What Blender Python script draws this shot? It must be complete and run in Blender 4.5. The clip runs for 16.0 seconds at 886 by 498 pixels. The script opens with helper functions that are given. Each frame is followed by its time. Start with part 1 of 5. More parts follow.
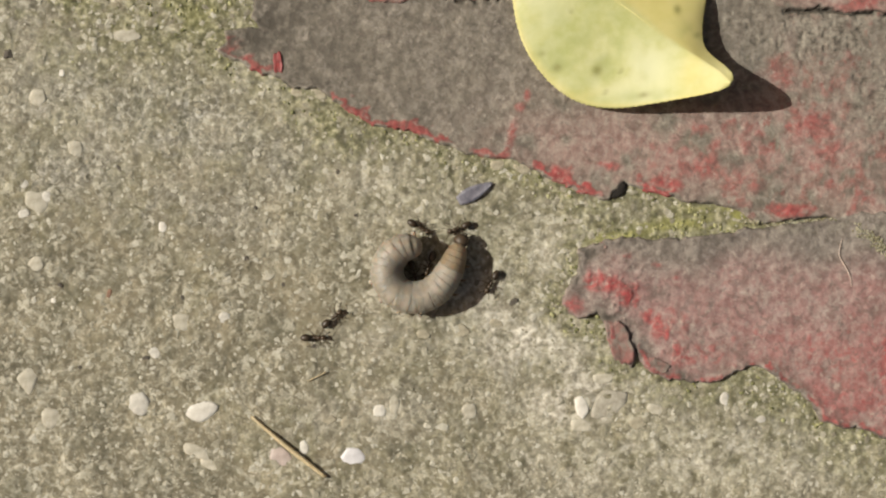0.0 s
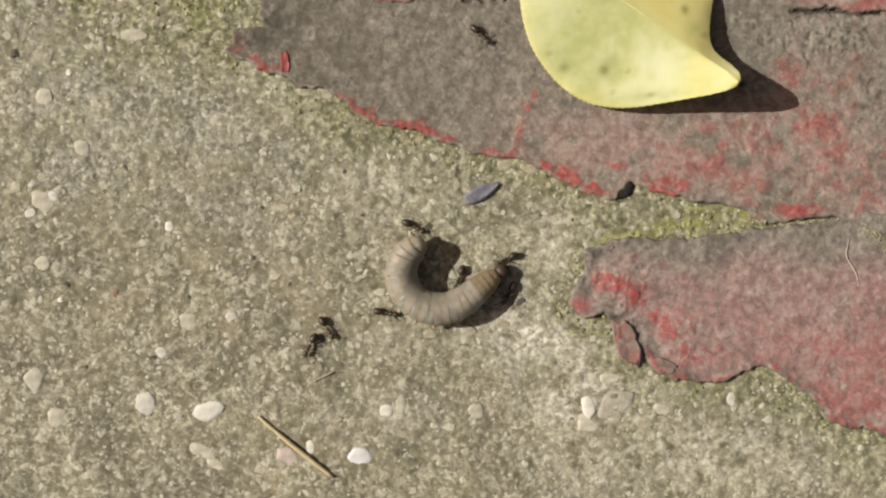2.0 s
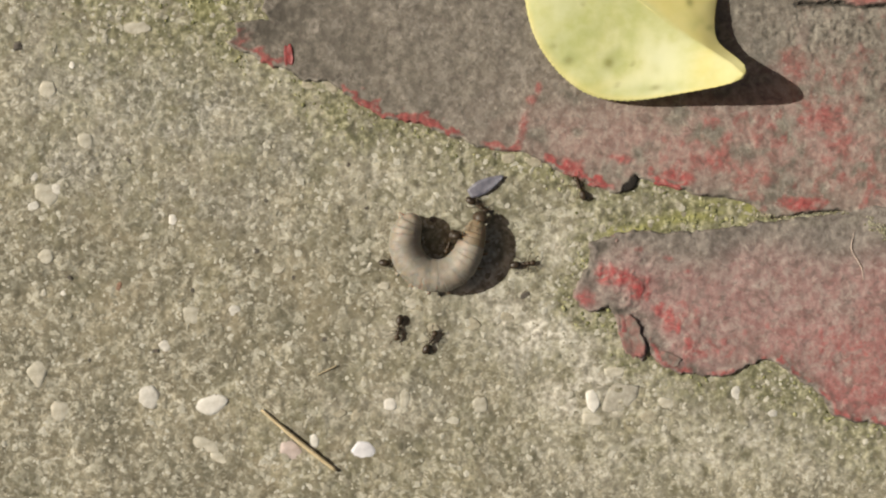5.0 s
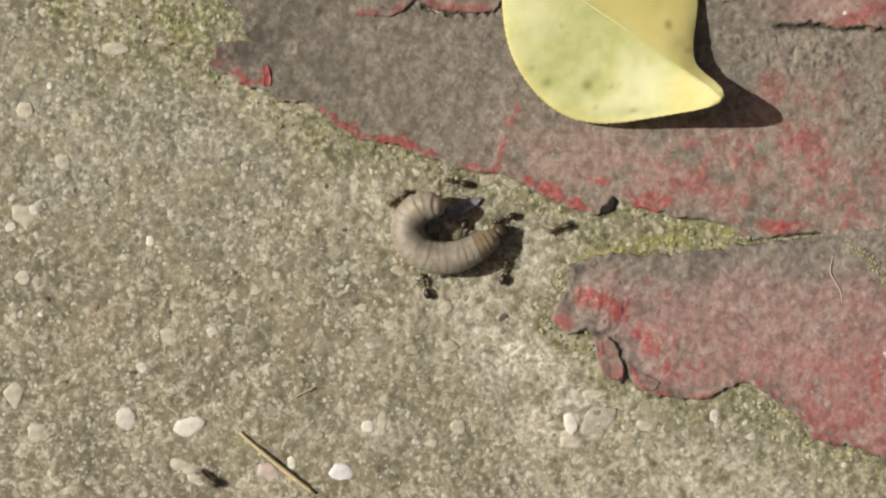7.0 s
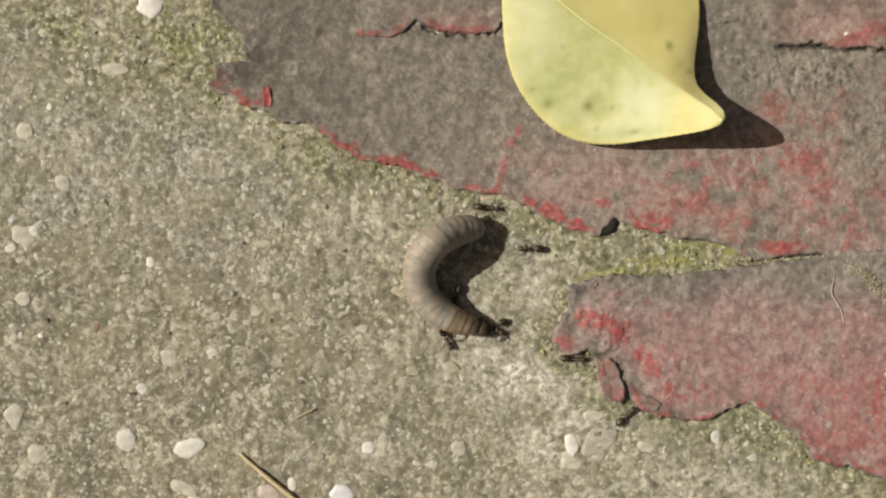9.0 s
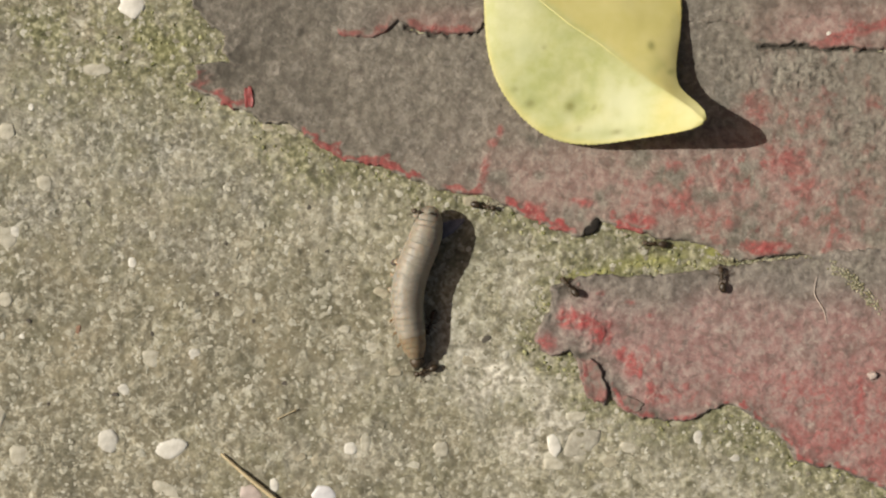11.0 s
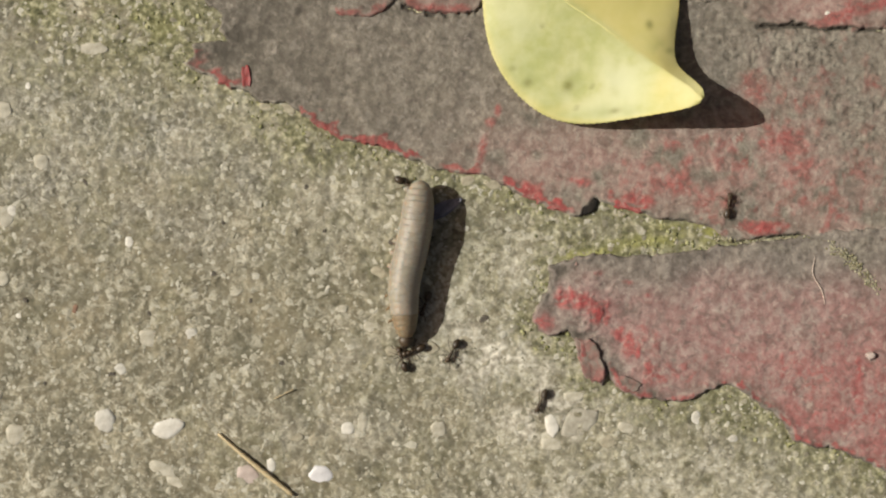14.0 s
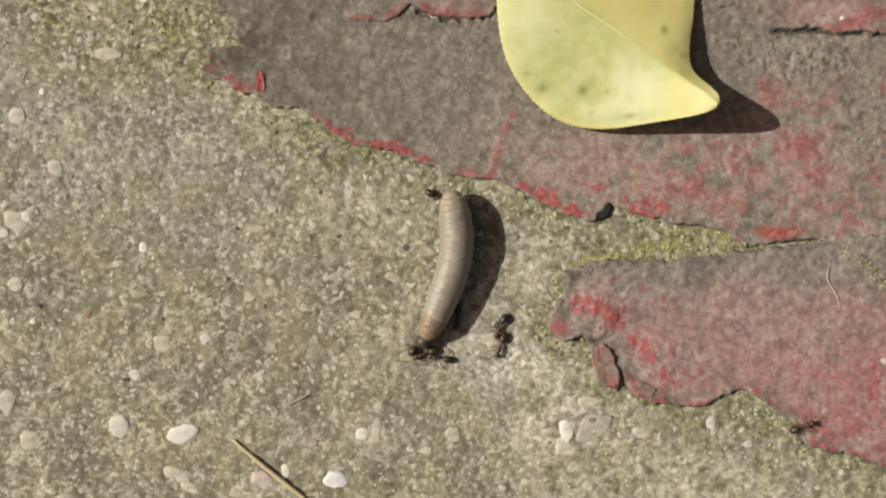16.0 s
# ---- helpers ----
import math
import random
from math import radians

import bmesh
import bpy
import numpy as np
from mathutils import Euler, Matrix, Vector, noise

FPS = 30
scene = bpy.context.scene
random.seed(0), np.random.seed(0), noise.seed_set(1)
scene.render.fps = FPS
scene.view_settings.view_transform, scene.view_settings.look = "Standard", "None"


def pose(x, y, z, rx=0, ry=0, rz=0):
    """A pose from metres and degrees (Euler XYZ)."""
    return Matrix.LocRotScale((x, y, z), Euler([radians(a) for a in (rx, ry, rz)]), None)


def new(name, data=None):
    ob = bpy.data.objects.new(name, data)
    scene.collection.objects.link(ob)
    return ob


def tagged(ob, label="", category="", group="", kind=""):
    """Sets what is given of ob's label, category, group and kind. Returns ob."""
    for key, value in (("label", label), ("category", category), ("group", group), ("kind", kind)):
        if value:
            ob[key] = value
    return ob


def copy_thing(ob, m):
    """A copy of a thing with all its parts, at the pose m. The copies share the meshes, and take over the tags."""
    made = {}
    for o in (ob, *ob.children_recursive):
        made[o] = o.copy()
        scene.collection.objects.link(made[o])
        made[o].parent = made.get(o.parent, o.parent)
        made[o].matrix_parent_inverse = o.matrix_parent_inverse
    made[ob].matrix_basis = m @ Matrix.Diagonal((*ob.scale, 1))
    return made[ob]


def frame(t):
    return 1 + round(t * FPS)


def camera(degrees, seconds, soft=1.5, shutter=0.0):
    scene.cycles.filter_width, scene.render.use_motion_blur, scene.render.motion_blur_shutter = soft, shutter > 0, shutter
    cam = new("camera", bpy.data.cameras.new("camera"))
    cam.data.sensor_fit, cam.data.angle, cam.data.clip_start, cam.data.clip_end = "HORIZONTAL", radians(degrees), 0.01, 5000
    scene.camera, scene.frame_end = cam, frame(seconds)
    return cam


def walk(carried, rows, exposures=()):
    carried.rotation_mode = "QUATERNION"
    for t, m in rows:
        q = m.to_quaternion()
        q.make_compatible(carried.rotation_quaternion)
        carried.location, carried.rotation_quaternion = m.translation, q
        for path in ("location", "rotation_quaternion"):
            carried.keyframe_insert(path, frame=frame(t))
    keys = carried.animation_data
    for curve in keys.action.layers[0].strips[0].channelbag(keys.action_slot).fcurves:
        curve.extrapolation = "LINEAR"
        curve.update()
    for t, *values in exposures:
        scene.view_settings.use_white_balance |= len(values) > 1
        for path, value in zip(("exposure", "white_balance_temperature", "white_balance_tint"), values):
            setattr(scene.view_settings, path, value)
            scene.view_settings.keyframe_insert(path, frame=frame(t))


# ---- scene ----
# Bare mossy concrete with flaking red floor paint, seen straight from above at arm's length.
cam = camera(45, 16.0, soft=2.2, shutter=0.4)
PATH = [
    (0.0, pose(-0.00161, -0.00223, 0.15774, 0, 0, -0.20)),
    (0.5, pose(-0.00097, -0.00325, 0.15770, 0, 0, -0.21)),
    (1.0, pose(-0.00086, -0.00353, 0.15768, 0, 0, -0.21)),
    (1.5, pose(-0.00093, -0.00280, 0.15759, 0, 0, -0.12)),
    (2.0, pose(-0.00261, -0.00225, 0.15764, 0, 0, -0.14)),
    (2.5, pose(-0.00199, -0.00201, 0.15772, 0, 0, -0.13)),
    (3.0, pose(-0.00174, -0.00229, 0.15768, 0, 0, -0.13)),
    (3.5, pose(-0.00187, -0.00234, 0.15762, 0, 0, -0.17)),
    (4.0, pose(-0.00188, -0.00323, 0.15730, 0, 0, -0.13)),
    (4.2, pose(-0.00237, -0.00348, 0.15730, 0, 0, -0.13)),
    (6.3, pose(-0.00347, -0.00238, 0.15714, 0, 0, -0.10)),
    (6.5, pose(-0.00301, -0.00228, 0.15695, 0, 0, -0.05)),
    (6.7, pose(-0.00277, -0.00207, 0.15692, 0, 0, 0.00)),
    (7.0, pose(0.00000, -0.00000, 0.15692, 0, 0, 0.00)),
    (7.3, pose(-0.00033, 0.00261, 0.15692, 0, 0, 0.00)),
    (7.5, pose(0.00024, 0.00266, 0.15675, 0, 0, 0.08)),
    (7.7, pose(-0.00054, 0.00332, 0.15692, 0, 0, 0.00)),
    (8.0, pose(-0.00074, 0.00357, 0.15663, 0, 0, 0.04)),
    (8.5, pose(0.00003, 0.00285, 0.15663, 0, 0, 0.04)),
    (9.0, pose(-0.00010, 0.00306, 0.15664, 0, 0, -0.02)),
    (9.2, pose(-0.00002, 0.00374, 0.15658, 0, 0, -0.00)),
    (11.3, pose(0.00263, 0.00275, 0.15641, 0, 0, -0.04)),
    (11.5, pose(0.00203, 0.00123, 0.15609, 0, 0, -0.02)),
    (12.0, pose(0.00155, 0.00187, 0.15622, 0, 0, -0.03)),
    (12.5, pose(0.00178, 0.00134, 0.15620, 0, 0, -0.03)),
    (13.0, pose(0.00173, 0.00136, 0.15616, 0, 0, 0.01)),
    (13.5, pose(0.00209, 0.00081, 0.15610, 0, 0, 0.00)),
    (14.0, pose(0.00286, 0.00014, 0.15615, 0, 0, 0.02)),
    (14.5, pose(0.00088, 0.00026, 0.15605, 0, 0, 0.00)),
    (15.0, pose(0.00080, 0.00123, 0.15607, 0, 0, -0.00)),
    (15.5, pose(0.00127, 0.00123, 0.15608, 0, 0, 0.01)),
    (16.0, pose(0.00076, 0.00093, 0.15597, 0, 0, -0.02)),
]
walk(cam, PATH, exposures=[(0.0, 0.045, 6550, 6), (7.0, 0.04, 6550, 6), (9.0, 0.02, 6550, 6), (12.5, 0.0, 6500, 5), (16.0, 0.0, 6500, 5)])

# ---- light ----
SUN_ELEVATION, SUN_DIRECTION = radians(40), Vector((-0.985, 0.16, 0)).normalized()
to_sun = SUN_DIRECTION * math.cos(SUN_ELEVATION) + Vector((0, 0, math.sin(SUN_ELEVATION)))
world = bpy.data.worlds.new("world")
world.use_nodes = True
scene.world = world
sky = world.node_tree.nodes.new("ShaderNodeTexSky")
sky.sky_type, sky.sun_disc = "NISHITA", False
sky.sun_elevation = SUN_ELEVATION
sky.air_density, sky.dust_density, sky.ozone_density = 0.7, 3.5, 0.0
sky.sun_rotation = math.atan2(to_sun.x, to_sun.y)
background = world.node_tree.nodes["Background"]
background.inputs["Strength"].default_value = 0.054
warm = world.node_tree.nodes.new("ShaderNodeMix")  # a warm tint added over the sky's light to brown the shadows
warm.data_type, warm.blend_type = "RGBA", "MULTIPLY"
warm.inputs["Factor"].default_value = 1.0
warm.inputs["B"].default_value = (1.28, 0.97, 0.75, 1)
world.node_tree.links.new(sky.outputs[0], warm.inputs["A"])
world.node_tree.links.new(warm.outputs["Result"], background.inputs["Color"])
sun = new("sun", bpy.data.lights.new("sun", "SUN"))
sun.data.energy, sun.data.angle, sun.data.color = 4.8, radians(0.6), (1.0, 0.95, 0.87)
sun.matrix_world = Matrix.Translation(to_sun * 2) @ (-to_sun).to_track_quat("-Z", "Y").to_matrix().to_4x4()


# ---- numeric helpers ----
MM = 0.001
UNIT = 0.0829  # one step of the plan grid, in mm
rng = np.random.default_rng(7)
TABLE = rng.random((8, 256, 256))


def plan(x, y):
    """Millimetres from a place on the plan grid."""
    return (x - 784) * UNIT, (441 - y) * UNIT


def value_noise(x, y, size, seed=0):
    """Smooth noise from 0 to 1 with lumps of that size."""
    x, y = np.asarray(x) / size + 31.7 * seed, np.asarray(y) / size + 17.3 * seed
    i, j = np.floor(x).astype(int), np.floor(y).astype(int)
    u, v = x - i, y - j
    u, v = u * u * (3 - 2 * u), v * v * (3 - 2 * v)
    t = TABLE[seed % 8]
    a, b = t[i % 256, j % 256], t[(i + 1) % 256, j % 256]
    c, d = t[i % 256, (j + 1) % 256], t[(i + 1) % 256, (j + 1) % 256]
    return (a * (1 - u) + b * u) * (1 - v) + (c * (1 - u) + d * u) * v


def fractal(x, y, size, seed=0, octaves=3):
    total, weight, norm = 0, 1.0, 0
    for k in range(octaves):
        total, norm = total + weight * value_noise(x, y, size / 2 ** k, seed + k), norm + weight
        weight *= 0.6
    return total / norm


def smooth(a, b, x):
    t = np.clip((np.asarray(x, float) - a) / (b - a), 0, 1)
    return t * t * (3 - 2 * t)


def inside(x, y, outline, rough=1.0):
    """Distance in mm into a ragged outline; negative outside it."""
    x, y = np.asarray(x, float), np.asarray(y, float)
    px = x + rough * (0.9 * (fractal(x, y, 1.6, 1) - 0.5) + 0.5 * (fractal(x, y, 0.9, 4, 2) - 0.5))
    py = y + rough * (0.9 * (fractal(x, y, 1.6, 5) - 0.5) + 0.5 * (fractal(x, y, 0.9, 6, 2) - 0.5))
    best, odd = np.full(px.shape, 1e9), np.zeros(px.shape, bool)
    pts = [plan(*p) for p in outline]
    for (ax, ay), (bx, by) in zip(pts, pts[1:] + pts[:1]):
        dx, dy = bx - ax, by - ay
        t = np.clip(((px - ax) * dx + (py - ay) * dy) / (dx * dx + dy * dy + 1e-12), 0, 1)
        best = np.minimum(best, np.hypot(px - ax - t * dx, py - ay - t * dy))
        if ay != by:
            odd ^= ((ay > py) != (by > py)) & (px < dx * (py - ay) / dy + ax)
    return np.where(odd, best, -best)


def spots(x, y, rows):
    """Soft patches: rows of x, y, half width, half height on the plan, degrees, strength."""
    total = np.zeros(np.shape(x))
    for cx, cy, rx, ry, turn, strength in rows:
        mx, my = plan(cx, cy)
        c, s = math.cos(radians(turn)), math.sin(radians(turn))
        u, v = ((x - mx) * c + (y - my) * s) / (rx * UNIT), (-(x - mx) * s + (y - my) * c) / (ry * UNIT)
        total = np.maximum(total, strength * np.exp(-(u * u + v * v)))
    return total


# ---- the plan of the paint coats ----
UPPER = [(330, -330), (369, -60), (377, -22), (409, 13), (431, 28), (427, 53), (444, 73), (399, 76), (378, 83), (384, 101),
         (361, 113), (400, 133), (440, 153), (470, 163), (500, 181), (540, 181), (562, 197), (600, 226), (640, 245), (700, 257),
         (760, 280), (800, 296), (850, 306), (890, 309), (930, 326), (960, 346), (1000, 363), (1050, 384), (1068, 366), (1086, 350),
         (1102, 357), (1150, 371), (1200, 386), (1260, 391), (1300, 402), (1320, 424), (1400, 417), (1440, 412), (1470, 420), (1520, 424), (1820, 424), (1820, -330)]
LOWER = [(1003, 476), (1020, 467), (1060, 450), (1100, 448), (1150, 455), (1200, 452), (1250, 445), (1300, 433), (1330, 433), (1400, 426),
         (1440, 417), (1520, 404), (1820, 400), (1820, 930), (1700, 880), (1600, 830), (1540, 802), (1500, 787), (1470, 786), (1435, 771),
         (1420, 746), (1400, 723), (1385, 720), (1360, 701), (1335, 679), (1300, 681), (1260, 701), (1225, 709), (1195, 701), (1165, 698),
         (1130, 686), (1113, 662), (1104, 630), (1107, 655), (1098, 678), (1066, 662), (1058, 630), (1056, 605), (1040, 582), (1006, 593), (985, 582), (975, 566), (987, 540), (1002, 506)]
TOP = [(420, -330), (420, -60), (580, -6), (604, 18), (640, 31), (690, 34), (716, 18), (736, 2), (752, 14), (800, 24), (872, 26), (900, -10),
       (1215, 6), (1262, 9), (1330, 11), (1343, 30), (1371, 50), (1400, 49), (1430, 40), (1441, 45), (1500, 49), (1568, 52), (1820, 60), (1820, -330)]
UPPER_TOP, LOWER_TOP, TOP_TOP = 0.72, 0.80, 0.95  # mm over the concrete


# ---- the plan of the leaf ----
TIP, ALONG, ACROSS = (1277, 176), (-0.79, -0.613), (-0.613, 0.79)
LEAF_STEP = [0, 8, 20, 45, 70, 93, 118, 145, 172, 200, 232, 264, 298, 330, 356, 380, 408, 436, 480, 505]
LEAF_LOW = [10, 24, 39, 67, 94, 119, 145, 167, 183, 193, 196, 193, 185, 172, 156, 136, 106, 72, 22, 3]
LEAF_HIGH = [10, 15, 17, 16, 16, 26, 74, 124, 152, 168, 179, 184, 181, 172, 158, 140, 114, 84, 26, 3]


def leaf_height(s, v):
    """Height of the leaf over the ground in mm; s along it from the tip, v from -1 (upper edge) to 1 (lower edge)."""
    near = np.linspace(-45, 45, 9)
    stops = [-45, 0, 30, 75, 150, 230, 420, 505]
    ridge = np.mean([np.interp(s + q, stops, [11.8, 10.7, 9.2, 6.9, 5.0, 4.1, 3.5, 3.0]) for q in near], axis=0)
    low = np.mean([np.interp(s + q, stops, [12.2, 10.3, 8.3, 5.1, 2.3, 1.4, 1.3, 2.8]) for q in near], axis=0)
    high = np.mean([np.interp(s + q, stops, [12.2, 10.4, 8.6, 4.4, 1.0, 0.9, 1.1, 2.8]) for q in near], axis=0)
    edge = np.where(v > 0, low, high)
    return edge + (ridge - edge) * (1 - np.abs(v) ** np.where(v > 0, 1.35, 1.05))


def leaf_width(s, v):
    """Half width of the leaf on the lower (v > 0) or upper side, rounded between the stations."""
    near = np.linspace(-14, 14, 7)
    low = np.mean([np.interp(s + q, LEAF_STEP, LEAF_LOW) for q in near], axis=0)
    high = np.mean([np.interp(s + q, LEAF_STEP, LEAF_HIGH) for q in near * 1.6], axis=0)
    return np.where(np.asarray(v) > 0, low, high) * np.clip(np.asarray(s) / 10, 0.05, 1) ** 0.5


def leaf_bow(s):
    return np.interp(s, [0, 30, 72, 145, 225, 290, 400, 505], [0, -3, 1, 8, 7, 12, 10, 0])


def leaf_place(s, n, z):
    """Millimetres on the ground below a point of the leaf z mm up."""
    x, y = TIP[0] + s * ALONG[0] + n * ACROSS[0], TIP[1] + s * ALONG[1] + n * ACROSS[1]
    return (x - 784) * UNIT * (1 - z / 157), (441 - y) * UNIT * (1 - z / 157)


def leaf_under(x, y):
    """Height of the leaf's upper side at a place, or 0 beside it."""
    k = UNIT * (1 - 4.0 / 157)
    gx, gy = x / k + 784 - TIP[0], 441 - y / k - TIP[1]
    s, n = gx * ALONG[0] + gy * ALONG[1], gx * ACROSS[0] + gy * ACROSS[1]
    if not 0 < s < 505:
        return 0.0
    wide = float(leaf_width(s, n))
    v = (n - leaf_bow(s)) / (wide - math.copysign(leaf_bow(s), n - leaf_bow(s)))
    return float(leaf_height(s, v)) if abs(n) < wide else 0.0


def floor_under(x, y, below=False):
    """Height of the concrete, paint or (unless below) leaf at a place, in mm."""
    leaf = 0.0 if below else leaf_under(x, y)
    if leaf:
        return leaf
    one = np.array([x]), np.array([y])
    up = float(smooth(-0.3, 0.3, inside(*one, UPPER))[0]) * UPPER_TOP
    low = float(smooth(-0.3, 0.3, inside(*one, LOWER))[0]) * LOWER_TOP
    top = float(smooth(-0.3, 0.3, inside(*one, TOP))[0]) * TOP_TOP
    return max(up, low, top, 0.05)


# ---- materials ----
def material(name):
    m = bpy.data.materials.new(name)
    m.use_nodes = True
    return m, m.node_tree.nodes, m.node_tree.links, m.node_tree.nodes["Principled BSDF"]


def node(nodes, kind, **values):
    n = nodes.new(kind)
    for key, value in values.items():
        n.inputs[key.replace("_", " ")].default_value = value
    return n


def ramp(nodes, links, source, stops):
    r = nodes.new("ShaderNodeValToRGB")
    while len(r.color_ramp.elements) < len(stops):
        r.color_ramp.elements.new(0.5)
    for e, (at, c) in zip(r.color_ramp.elements, stops):
        e.position = at
        e.color = (*c, 1) if len(c) == 3 else (c[0], c[0], c[0], 1)
    links.new(source, r.inputs["Fac"])
    return r.outputs["Color"]


def blend(nodes, links, factor, a, b, how="MIX"):
    m = nodes.new("ShaderNodeMix")
    m.data_type, m.blend_type = "RGBA", how
    for socket, value in ((m.inputs["Factor"], factor), (m.inputs["A"], a), (m.inputs["B"], b)):
        if isinstance(value, (int, float)):
            socket.default_value = value
        elif isinstance(value, tuple):
            socket.default_value = (*value, 1)
        else:
            links.new(value, socket)
    return m.outputs["Result"]


def layer(nodes, name):
    a = nodes.new("ShaderNodeAttribute")
    a.attribute_name = name
    return a.outputs["Fac"]


def texture(nodes, links, size, detail=3.0, kind="noise", rough=0.6, distort=0.0):
    """Noise or cells with lumps of that size in mm, on the object's own space."""
    at = nodes.new("ShaderNodeTexCoord")
    if kind == "noise":
        t = node(nodes, "ShaderNodeTexNoise", Scale=1000.0 / size, Detail=detail, Roughness=rough, Distortion=distort)
        out = t.outputs["Fac"]
    else:
        t = node(nodes, "ShaderNodeTexVoronoi", Scale=1000.0 / size)
        out = t.outputs["Color" if kind == "cells" else "Distance"]
    links.new(at.outputs["Object"], t.inputs["Vector"])
    return out


def bump(nodes, links, height, shader, strength, depth):
    b = node(nodes, "ShaderNodeBump", Strength=strength, Distance=depth * MM)
    links.new(height, b.inputs["Height"])
    links.new(b.outputs["Normal"], shader.inputs["Normal"])


def grain_tone(n, l, size, dark, light):
    """Grains of that size, each with its own tone."""
    cells = texture(n, l, size, kind="cells")
    split = n.new("ShaderNodeSeparateColor")
    l.new(cells, split.inputs[0])
    return ramp(n, l, split.outputs[0], [(0.0, dark), (0.75, tuple((a + b) / 2 for a, b in zip(dark, light))), (1.0, light)])


def make_concrete():
    m, n, l, p = material("concrete")
    fine = texture(n, l, 1.15, 2.4, rough=0.62)
    base = ramp(n, l, fine, [(0.30, (0.100, 0.087, 0.058)), (0.44, (0.200, 0.178, 0.125)), (0.56, (0.305, 0.279, 0.208)), (0.69, (0.56, 0.525, 0.435))])
    base = blend(n, l, 1.0, base, ramp(n, l, texture(n, l, 0.78, 1.2, rough=0.5, distort=0.6), [(0.30, (0.60, 0.59, 0.57)), (0.70, (1.38, 1.38, 1.37))]), "MULTIPLY")
    base = blend(n, l, 0.30, base, grain_tone(n, l, 0.85, (0.17, 0.15, 0.10), (0.50, 0.46, 0.36)))
    base = blend(n, l, ramp(n, l, texture(n, l, 2.2, 3, distort=1.6), [(0.52, (0.0,)), (0.60, (0.5,))]), base, (0.45, 0.425, 0.335))
    base = blend(n, l, ramp(n, l, texture(n, l, 1.9, 4, distort=1.2), [(0.38, (0.6,)), (0.46, (0.0,))]), base, (0.175, 0.152, 0.100))
    base = blend(n, l, ramp(n, l, texture(n, l, 1.5, 3, distort=1.4), [(0.60, (0.0,)), (0.67, (0.7,))]), base, (0.58, 0.55, 0.455))
    base = blend(n, l, ramp(n, l, texture(n, l, 1.5, 1.5, distort=1.1), [(0.53, (0.0,)), (0.60, (0.66,))]), base, (0.58, 0.555, 0.460))
    base = blend(n, l, ramp(n, l, texture(n, l, 1.6, 1.5, distort=1.1), [(0.39, (0.52,)), (0.46, (0.0,))]), base, (0.155, 0.138, 0.095))
    base = blend(n, l, ramp(n, l, texture(n, l, 1.1, 1.5, distort=0.9), [(0.36, (0.62,)), (0.44, (0.0,))]), base, (0.122, 0.108, 0.075))
    base = blend(n, l, layer(n, "brown"), base, (0.215, 0.182, 0.118))
    film = ramp(n, l, texture(n, l, 4.2, 3, rough=0.65, distort=0.8), [(0.40, (0.50,)), (0.54, (0.0,))])
    base = blend(n, l, film, base, (0.170, 0.158, 0.110))
    broad = ramp(n, l, texture(n, l, 11, 4), [(0.36, (0.635, 0.645, 0.628)), (0.64, (1.115, 1.11, 1.09))])
    base = blend(n, l, 1.0, base, broad, "MULTIPLY")
    base = blend(n, l, layer(n, "pale"), base, ramp(n, l, fine, [(0.33, (0.22, 0.20, 0.160)), (0.5, (0.48, 0.45, 0.375)), (0.66, (0.77, 0.74, 0.645))]))
    crust = ramp(n, l, texture(n, l, 0.95, 2.6, rough=0.6, distort=0.8), [(0.36, (0.068, 0.063, 0.048)), (0.46, (0.165, 0.156, 0.126)), (0.55, (0.295, 0.284, 0.242)), (0.65, (0.53, 0.516, 0.46))])
    base = blend(n, l, layer(n, "lichen"), base, crust)
    green = ramp(n, l, texture(n, l, 1.1, 2.4, rough=0.62), [(0.34, (0.050, 0.050, 0.020)), (0.47, (0.138, 0.137, 0.066)), (0.56, (0.225, 0.220, 0.122)), (0.66, (0.46, 0.44, 0.29))])
    base = blend(n, l, layer(n, "moss"), base, green)
    bright = ramp(n, l, fine, [(0.3, (0.115, 0.116, 0.026)), (0.7, (0.37, 0.365, 0.125))])
    base = blend(n, l, layer(n, "lush"), base, bright)
    pits = ramp(n, l, texture(n, l, 1.5, 3, rough=0.7), [(0.27, (0.50, 0.47, 0.42)), (0.35, (1, 1, 1))])
    base = blend(n, l, 1.0, base, pits, "MULTIPLY")
    l.new(base, p.inputs["Base Color"])
    p.inputs["Roughness"].default_value = 0.92
    bump(n, l, texture(n, l, 1.1, 1.6, rough=0.55), p, 0.7, 0.18)
    return m


